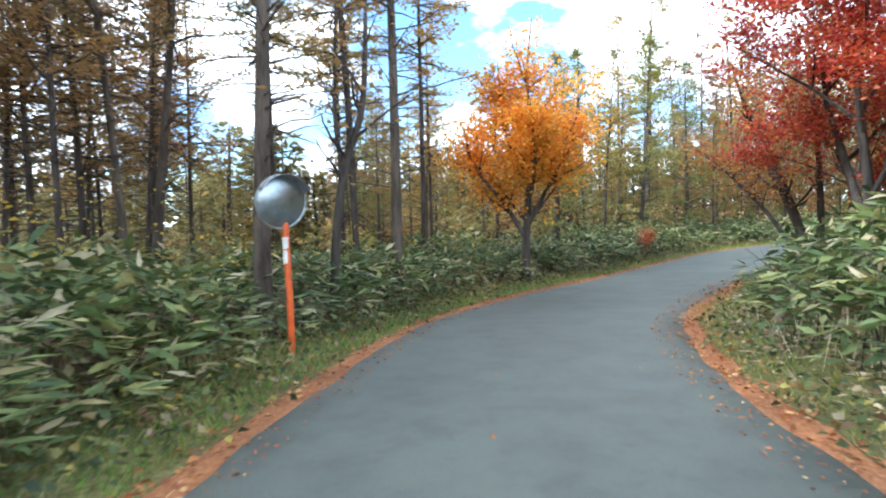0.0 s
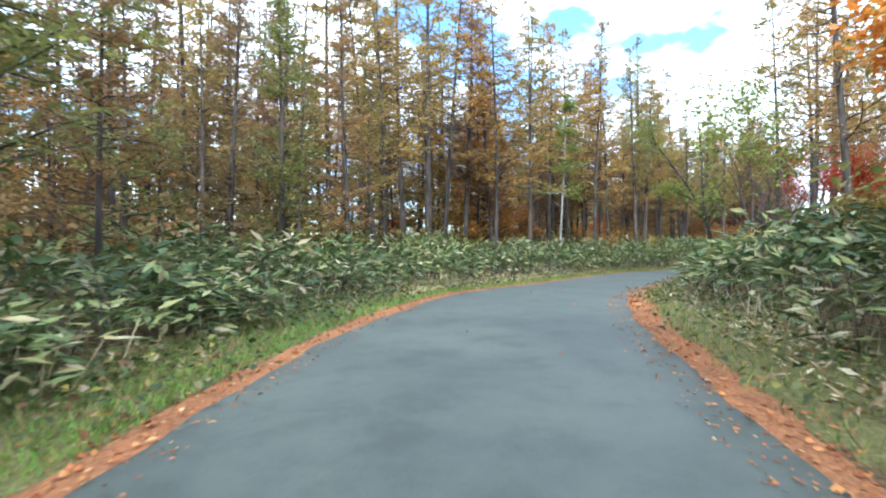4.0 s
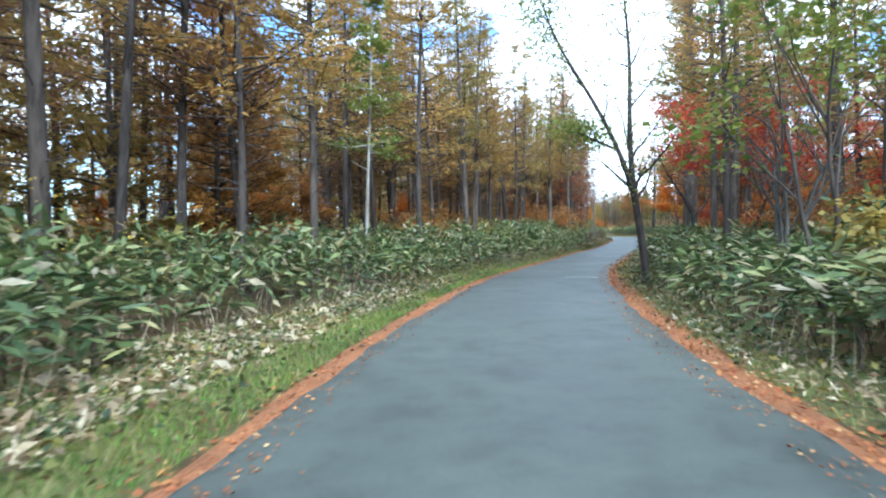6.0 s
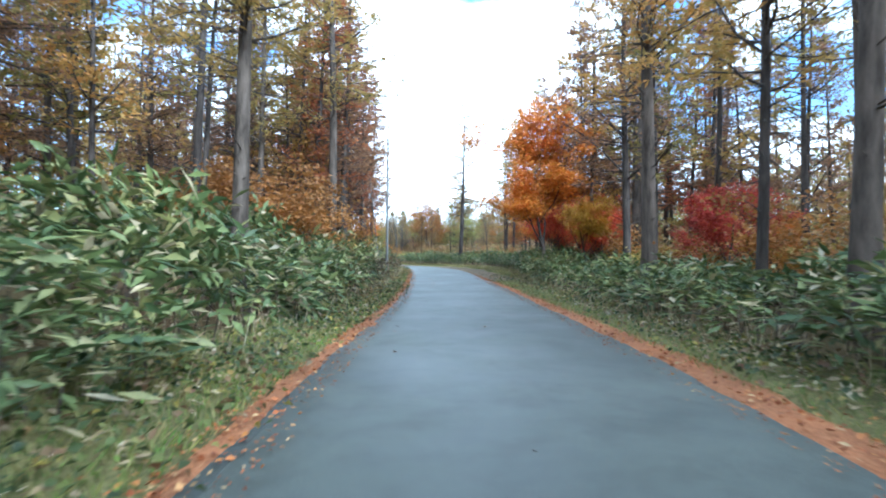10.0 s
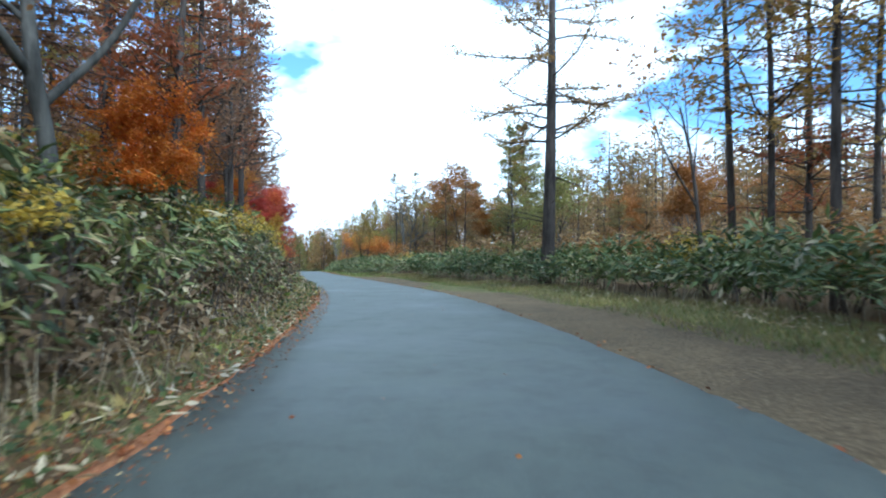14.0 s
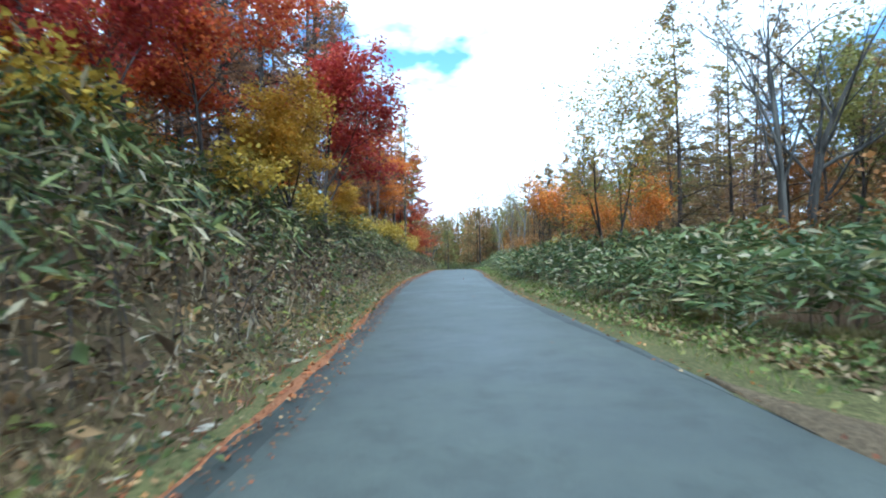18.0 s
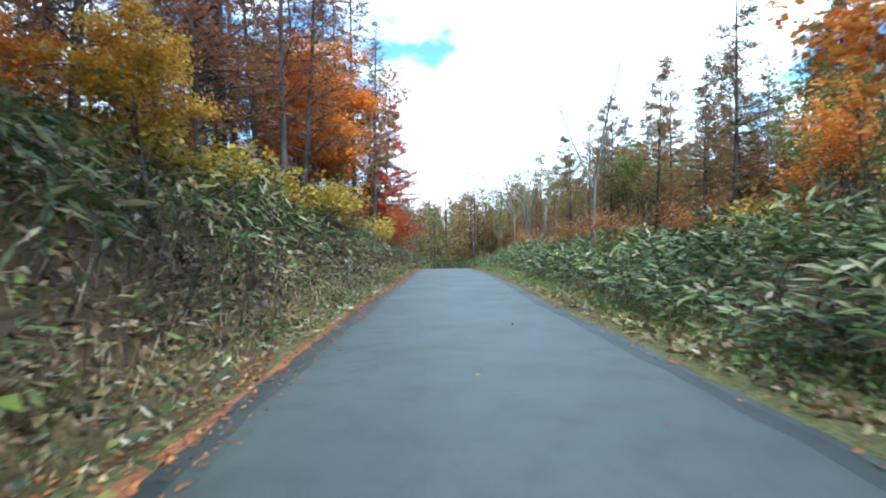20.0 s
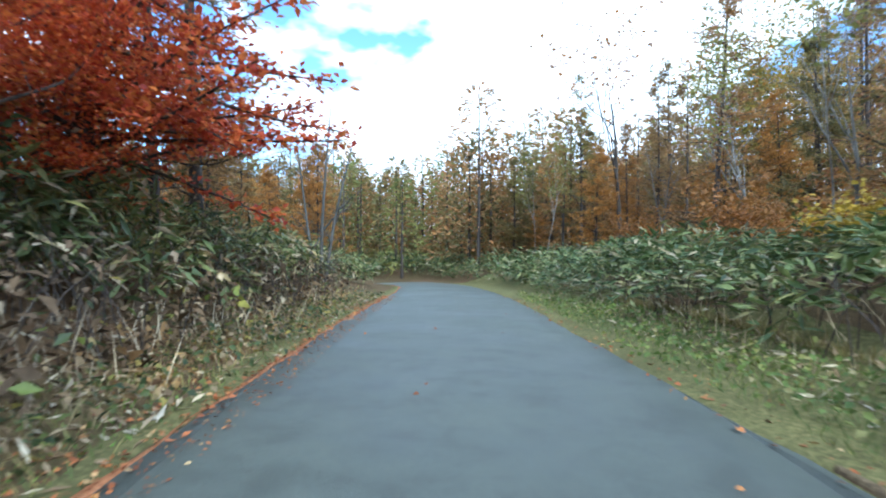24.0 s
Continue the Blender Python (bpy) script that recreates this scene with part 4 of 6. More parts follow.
def stemmed_tree(name, stems, bark, leaves, n_leaves, leaf, seed, twigs=9, reach=0.4, start=0.4, puff=(0.28, 0.28, 0.15), rise=0.35):
    """A tree of bent stems with side boughs and fine twigs; its leaves hang round the twig ends."""
    rng = np.random.default_rng(seed)
    thing = new(name)
    pieces, tips = [], []
    for points in stems:
        run = curved(points, 6)
        p, r = run[:, :3], np.maximum(run[:, 3], 0.006)
        v, f = tube(p, r, 8)
        part_mesh("stem" if len(stems) > 1 else "trunk", mesh_from("stem", v, f, bark, True), None, thing)
        length = np.linalg.norm(np.diff(p, axis=0), axis=1).sum()
        tips.extend(p[-3:])
        for _ in range(twigs):
            u = rng.uniform(start, 0.97)
            k = int(u * (len(p) - 1))
            along_stem = unit(p[min(k + 1, len(p) - 1)] - p[k])
            a = rng.uniform(0, 2 * np.pi)
            way = unit(along_stem * 0.7 + np.array([np.cos(a), np.sin(a), rise]))
            bough = reach * length * rng.uniform(0.5, 1.0) * (1.15 - 0.6 * u)
            q, qr, w = limb(p[k], way, bough, min(r[k] * 0.55, 0.03 + 0.012 * bough), rng, 0.35, 0.15, 5)
            pieces.append(tube(q, qr, 4))
            for _ in range(6):
                m = rng.integers(1, 6)
                b = rng.uniform(0, 2 * np.pi)
                t, tr, _ = limb(q[m], unit(w * 0.6 + np.array([np.cos(b), np.sin(b), rng.uniform(-0.2, 0.6)])), bough * rng.uniform(0.25, 0.5), max(qr[m] * 0.5, 0.006), rng, 0.4, 0.05, 4)
                pieces.append(tube(t, tr, 3))
                tips.extend(t[1:])
    v, f = joined(pieces)
    part_mesh("branchwork", mesh_from("branchwork", v, f, bark, True), None, thing)["kind"] = "stuff"
    if n_leaves:
        tips = np.array(tips)
        at = tips[rng.integers(0, len(tips), n_leaves)] + rng.normal(0, 1, (n_leaves, 3)) * puff
        a = rng.uniform(0, 2 * np.pi, n_leaves)
        way = np.c_[np.cos(a), np.sin(a), rng.normal(-0.3, 0.4, n_leaves)]
        v, f = leaf_blades(at, way, leaf * rng.uniform(0.6, 1.3, n_leaves), leaf * 0.65 * rng.uniform(0.6, 1.3, n_leaves), rng, 0.12)
        part_mesh("crown", mesh_from("crown", v, f, leaves), None, thing)
    return thing


FIRST = set()


def plant(proto, x, y, turn, size, label, category, group="", tall=None):
    """Set a tree of one kind: the first is the built one, the rest are copies."""
    z = float(ground_z([(x, y)])[0])
    tip = random.Random(int(x * 137 + y * 91))
    m = pose(x, y, z, tip.gauss(0, 1.6), tip.gauss(0, 1.6), turn)
    if proto.name not in FIRST:
        FIRST.add(proto.name)
        ob = proto
        ob.matrix_basis = m
    else:
        ob = copy_thing(proto, m)
    ob.scale = (size, size, size * (tall or 1.0))
    tagged(ob, label, category, group)
    return ob


larches = [
    conifer("larch", 17, 0.15, 0.27, 2.9, 84, 3000, BARK_LARCH, NEEDLES, 101, 22, 0.27, 0.02, 0.33),
    conifer("larch", 19, 0.19, 0.33, 3.0, 84, 3000, BARK_LARCH, NEEDLES, 102, 26, 0.27, -0.015, 0.33),
    conifer("larch", 15, 0.11, 0.25, 2.5, 74, 2700, BARK_DARK, NEEDLES, 103, 22, 0.27, 0.02, 0.33),
    conifer("larch", 18, 0.14, 0.36, 2.6, 70, 2700, BARK_DARK, NEEDLES, 104, 30, 0.27, 0.03, 0.33),
]
bare_larches = [
    conifer("bare_stemmed_larch", 17, 0.1, 0.38, 2.4, 76, 3300, BARK_DARK, NEEDLES, 191, 54, 0.24, 0.02, 0.3),
    conifer("bare_stemmed_larch", 15.5, 0.085, 0.34, 2.3, 72, 3200, BARK_DARK, NEEDLES_BROWN, 192, 50, 0.24, -0.02, 0.3),
    conifer("bare_stemmed_larch", 18, 0.12, 0.36, 2.6, 80, 3600, BARK_LARCH, NEEDLES_BROWN, 193, 58, 0.24, 0.01, 0.3),
]
deep_larches = [
    conifer("slender_larch", 17, 0.15, 0.2, 2.7, 34, 1300, BARK_DARK, NEEDLES, 121, 6, 0.42, 0.02, 0.3),
    conifer("slender_larch", 19, 0.16, 0.24, 2.7, 34, 1300, BARK_DARK, NEEDLES, 122, 8, 0.42, -0.02, 0.3),
    conifer("slender_larch", 15, 0.11, 0.16, 2.5, 34, 1200, BARK_LARCH, NEEDLES, 123, 6, 0.40, 0.02, 0.3),
]
russet_larches = [
    conifer("russet_larch", 17, 0.15, 0.2, 2.8, 80, 3400, BARK_DARK, NEEDLES_RED, 131, 14, 0.27),
    conifer("russet_larch", 15, 0.12, 0.16, 2.6, 74, 3200, BARK_DARK, NEEDLES_RED, 132, 14, 0.27, -0.02),
]
dusky_larches = [
    conifer("dusky_larch", 17, 0.15, 0.22, 2.9, 84, 4200, BARK_DARK, NEEDLES_DUSK, 181, 16, 0.25, 0.015, 0.33),
    conifer("dusky_larch", 18.5, 0.17, 0.28, 2.8, 80, 4000, BARK_DARK, NEEDLES_DUSK, 182, 18, 0.25, -0.02, 0.33),
]
brown_larches = [
    conifer("brown_larch", 14, 0.13, 0.14, 2.7, 80, 3900, BARK_DARK, NEEDLES_BROWN, 141, 8, 0.27, 0.01, 0.3),
    conifer("brown_larch", 12, 0.11, 0.12, 2.5, 76, 3700, BARK_DARK, NEEDLES_BROWN, 142, 8, 0.27, -0.02, 0.3),
]
thick_larches = [
    conifer("thick_larch", 20, 0.29, 0.36, 3.2, 80, 4200, BARK_LARCH, NEEDLES_BROWN, 171, 26, 0.25, 0.012, 0.33),
    conifer("thick_larch", 19, 0.24, 0.3, 3.2, 84, 4400, BARK_LARCH, NEEDLES, 172, 24, 0.25, -0.01, 0.33),
]
umber_pine = conifer("umber_pine", 12.5, 0.16, 0.14, 3.1, 96, 8500, BARK_DARK, OLIVE_BROWN, 173, 6, 0.25, 0.01, 0.36)
thin_larch = conifer("tall_sparse_larch", 19.5, 0.27, 0.27, 4.6, 50, 6500, BARK_DARK, NEEDLES_BROWN, 111, 8, 0.22, -0.012, 0.3)
green_pine = conifer("young_pine", 9.5, 0.11, 0.12, 2.0, 80, 4600, BARK_LARCH, OLIVE, 112, 8, 0.2, 0.02, 0.3)
spire = conifer("spire_larch", 19, 0.2, 0.12, 2.4, 120, 5600, BARK_DARK, NEEDLES_BROWN, 113, 4, 0.26)

amber_maple = stemmed_tree("amber_maple", [[(0, 0, -0.2, 0.13), (0.02, 0, 0.8, 0.105), (0.05, 0.05, 1.5, 0.09), (0.15, 0.0, 3.4, 0.065), (0.05, 0.1, 5.2, 0.04), (0.15, 0.0, 6.7, 0.012)], [(0.03, 0, 1.1, 0.065), (-0.45, 0.1, 1.9, 0.055), (-1.25, 0.0, 2.9, 0.04), (-1.6, 0.1, 4.0, 0.012)], [(0.04, 0, 1.4, 0.065), (0.55, -0.1, 2.4, 0.05), (1.2, 0.1, 3.6, 0.035), (1.35, 0.0, 4.8, 0.012)], [(0.05, 0, 2.0, 0.05), (0.0, 0.9, 3.2, 0.04), (0.1, 1.5, 4.6, 0.012)], [(0.05, 0, 1.8, 0.05), (0.1, -0.9, 2.8, 0.04), (-0.1, -1.5, 4.2, 0.012)], [(0.1, 0, 2.6, 0.045), (-0.5, 0.2, 3.9, 0.035), (-0.7, 0.1, 5.6, 0.01)]], BARK_DARK, AMBER, 17000, 0.115, 231, 13, 0.34, 0.3, (0.27, 0.27, 0.15))
bend_leaner = stemmed_tree("amber_leaning_tree", [[(0, 0, -0.2, 0.11), (-0.1, 0.05, 0.9, 0.095), (-0.5, 0.25, 2.1, 0.08), (-1.05, 0.55, 3.5, 0.055), (-1.5, 0.85, 5.2, 0.02)], [(0.1, 0.1, -0.2, 0.09), (0.0, 0.3, 1.2, 0.08), (-0.3, 0.9, 2.8, 0.055), (-0.6, 1.5, 4.8, 0.02)], [(0.15, -0.1, -0.2, 0.09), (0.15, -0.15, 1.4, 0.08), (0.05, -0.1, 3.2, 0.055), (-0.2, 0.0, 5.6, 0.02)], [(-0.15, -0.1, 0.1, 0.06), (-0.8, -0.1, 1.3, 0.05), (-1.7, 0.2, 2.4, 0.035), (-2.4, 0.6, 3.1, 0.012)]], BARK_DARK, RUST_ORANGE, 4200, 0.085, 226, 11, 0.26, 0.45)
lane_leaner = stemmed_tree("leaning_tree", [[(0, 0, -0.2, 0.082), (-0.1, 0.1, 0.9, 0.071), (-0.7, 0.6, 2.3, 0.058), (-1.5, 1.3, 3.8, 0.041), (-2.1, 1.8, 4.9, 0.024), (-2.9, 2.5, 6.0, 0.008)], [(-0.75, 0.6, 2.4, 0.037), (-0.8, 1.1, 3.6, 0.031), (-1.2, 1.6, 4.9, 0.019), (-1.5, 2.2, 6.4, 0.007)], [(0.4, -0.5, -0.2, 0.071), (0.3, -0.4, 1.4, 0.061), (0.05, -0.2, 3.0, 0.051), (-0.4, 0.2, 4.5, 0.034), (-0.5, 0.4, 6.8, 0.010)], [(0.2, -0.35, 1.9, 0.037), (0.6, -0.7, 3.3, 0.027), (0.7, -0.8, 5.6, 0.008)]], BARK_DARK, OLIVE, 9500, 0.08, 225, 18, 0.34, 0.3)
lane_fork = stemmed_tree("forked_dark_tree", [[(0, 0, -0.2, 0.123), (0.0, 0.0, 0.7, 0.102), (-0.2, 0.05, 1.7, 0.090), (-0.45, 0.1, 2.6, 0.078), (-0.9, 0.05, 3.8, 0.061), (-1.2, -0.1, 5.6, 0.041), (-1.5, -0.1, 7.6, 0.012)], [(-0.3, 0.08, 2.2, 0.074), (-0.75, 0.3, 3.2, 0.061), (-1.4, 0.7, 4.3, 0.045), (-2.3, 1.4, 5.8, 0.025), (-2.8, 1.7, 7.0, 0.008)], [(-0.9, 0.4, 3.4, 0.037), (-1.1, 0.9, 3.7, 0.029), (-1.3, 1.6, 4.1, 0.010)]], BARK_DARK, LIME, 5200, 0.09, 210, 13, 0.3, 0.42, (0.32, 0.32, 0.2))
grey_fork = stemmed_tree("sinuous_grey_tree", [[(0, 0, -0.2, 0.117), (0.05, 0.0, 1.2, 0.101), (-0.1, 0.1, 2.4, 0.090), (0.2, 0.2, 3.8, 0.066), (0.1, -0.1, 5.4, 0.043), (0.4, 0.1, 7.4, 0.012)], [(-0.08, 0.1, 2.2, 0.066), (-0.7, 0.5, 3.0, 0.055), (-1.0, 1.2, 4.2, 0.039), (-1.7, 1.6, 5.2, 0.012)], [(0.0, 0.05, 1.9, 0.058), (0.3, -0.7, 2.9, 0.047), (0.2, -1.5, 4.4, 0.031), (0.6, -2.1, 6.2, 0.009)]], BARK_GREY_DARK, NEEDLES_BROWN, 1500, 0.14, 227, 10, 0.3, 0.45)
white_fork = stemmed_tree("tall_bare_pale_tree", [[(0, 0, -0.2, 0.072), (0.05, 0.0, 1.5, 0.061), (-0.1, 0.1, 3.4, 0.050), (-0.2, 0.6, 5.5, 0.036), (-0.3, 1.2, 7.6, 0.020), (-0.2, 1.5, 9.6, 0.006)], [(-0.05, 0.05, 2.9, 0.040), (0.2, -0.5, 4.3, 0.032), (0.3, -1.2, 6.2, 0.022), (0.5, -2.0, 8.2, 0.006)], [(-0.1, 0.2, 3.8, 0.029), (-0.2, 1.2, 5.0, 0.020), (-0.3, 2.4, 6.2, 0.006)]], BARK_PALE, OLIVE, 0, 0.1, 228, 13, 0.22, 0.4)
pale_scrub = stemmed_tree("pale_dead_tree", [[(0, 0, -0.2, 0.050), (0.1, -0.3, 0.8, 0.040), (0.0, -0.6, 1.8, 0.031), (0.2, -0.5, 3.6, 0.007)], [(0.05, 0.1, -0.1, 0.043), (0.0, 0.2, 1.0, 0.034), (-0.1, 0.5, 2.2, 0.025), (0.1, 0.9, 3.6, 0.006)], [(0.05, -0.3, 0.7, 0.028), (0.2, -0.9, 1.6, 0.022), (0.1, -1.6, 2.2, 0.006)]], BARK_PALE, BROWN, 160, 0.09, 229, 8, 0.3, 0.4)
whip_shrub = stemmed_tree("bare_grey_shrub", [[(0, 0, -0.2, 0.05), (0.1, -0.2, 1.6, 0.04), (0.2, -0.6, 3.6, 0.012)], [(0.1, 0.1, -0.2, 0.05), (0.1, 0.1, 1.8, 0.04), (0.0, -0.1, 4.4, 0.012)], [(0, 0.1, -0.2, 0.05), (0.1, 0.5, 1.6, 0.035), (0.2, 0.9, 3.8, 0.012)]], BARK_GREY_DARK, OLIVE, 0, 0.1, 230, 5, 0.28, 0.4, rise=0.9)
scarlet_larch = conifer("scarlet_spire", 13, 0.16, 0.1, 3.9, 210, 29000, BARK_DARK, SCARLET, 151, 4, 0.15, 0.01, 0.65)
layered_maple = broadleaf("layered_maple", 7.0, 4.2, 0.12, 21000, BARK_DARK, SCARLET, 221, 2, 0.105, 0.3, (0, 0), 0, 0.25)
yellow_shrub = broadleaf("yellow_shrub", 2.6, 1.2, 0.028, 620, BARK_DARK, YELLOW, 222, 3, 0.19, 0.5)
orange_maple = broadleaf("orange_maple", 8.2, 2.6, 0.13, 17000, BARK_DARK, ORANGE, 201, 1, 0.15, 0.3)
gold_maple = broadleaf("golden_maple", 7.0, 2.6, 0.12, 11000, BARK_DARK, GOLD, 202, 1, 0.15, 0.3)
red_maple = broadleaf("red_maple", 8.0, 3.2, 0.14, 60000, BARK_DARK, MAPLE_RED, 203, 2, 0.088, 0.1, droop=0.15)
crimson_maple = broadleaf("crimson_maple", 7.5, 2.8, 0.12, 12000, BARK_DARK, CRIMSON, 204, 1, 0.145, 0.3)
sparse_red_maple = broadleaf("sparse_red_maple", 8.0, 3.0, 0.12, 11000, BARK_DARK, RED, 223, 2, 0.125, 0.4)
gold_tree = broadleaf("golden_tree", 5.5, 2.0, 0.06, 2000, BARK_DARK, ORANGE, 224, 3, 0.15, 0.4)
bend_whip = stemmed_tree("bent_dark_tree", [[(0, 0, -0.2, 0.085), (0.05, 0.0, 1.2, 0.075), (0.2, 0.0, 2.4, 0.065), (0.5, 0.1, 3.6, 0.05), (0.55, 0.2, 6.0, 0.015)], [(0.2, 0.0, 2.3, 0.04), (0.05, 0.1, 3.3, 0.035), (0.1, 0.0, 5.2, 0.012)]], BARK_DARK, NEEDLES_BROWN, 260, 0.14, 232, 9, 0.28, 0.45)
red_oak = broadleaf("red_leaved_tree", 8.0, 2.5, 0.12, 13000, BARK_DARK, SCARLET, 233, 1, 0.13, 0.25)
olive_maple = broadleaf("olive_orange_tree", 8.0, 2.4, 0.11, 7500, BARK_DARK, OLIVE_GOLD, 234, 2, 0.11, 0.25, tilt=0.2)
orange_larch = conifer("orange_larch", 14, 0.14, 0.1, 4.2, 110, 8500, BARK_DARK, NEEDLES_ORANGE, 174, 4, 0.3, 0.01, 0.36)
rust_oak = broadleaf("russet_oak", 8.0, 3.0, 0.14, 9000, BARK_DARK, RUST, 205, 1, 0.145, 0.35)
olive_tree = broadleaf("olive_leaved_tree", 9.0, 3.2, 0.13, 4200, BARK_DARK, OLIVE, 206, 2, 0.18, 0.35, (-0.25, 0.1))
lime_tree = broadleaf("pale_green_tree", 8.5, 2.6, 0.09, 2300, BARK_DARK, LIME, 207, 2, 0.18, 0.35)
bare_tree = broadleaf("bare_tree", 8.5, 3.2, 0.12, 1500, BARK_GREY_DARK, BROWN, 208, 4, 0.09, 0.25, tilt=0.38)
dead_tree = broadleaf("dead_grey_tree", 6.5, 1.9, 0.09, 0, BARK_GREY, OLIVE, 209, 1, 0.13, 0.45)
forked_tree = broadleaf("forked_dark_tree", 9.0, 2.6, 0.13, 420, BARK_DARK, RUST, 210, 1, 0.16, 0.42)
birch = broadleaf("birch", 9.0, 1.5, 0.085, 1000, BARK_BIRCH, OLIVE, 211, 1, 0.13, 0.55)
tall_birch = conifer("tall_birch", 11, 0.075, 0.4, 1.5, 42, 2800, BARK_BIRCH, LIME, 161, 2, 0.16, 0.01, 0.7)
red_bush = broadleaf("red_maple_sapling", 1.5, 0.34, 0.018, 620, BARK_DARK, SCARLET, 212, 2, 0.075, 0.5, tilt=0.2)
gold_bush = broadleaf("golden_shrub", 2.2, 1.1, 0.03, 1500, BARK_DARK, OCHRE, 213, 3, 0.13, 0.3)
rust_bush = broadleaf("russet_shrub", 2.8, 1.5, 0.035, 1700, BARK_DARK, RUST, 214, 3, 0.13, 0.3)

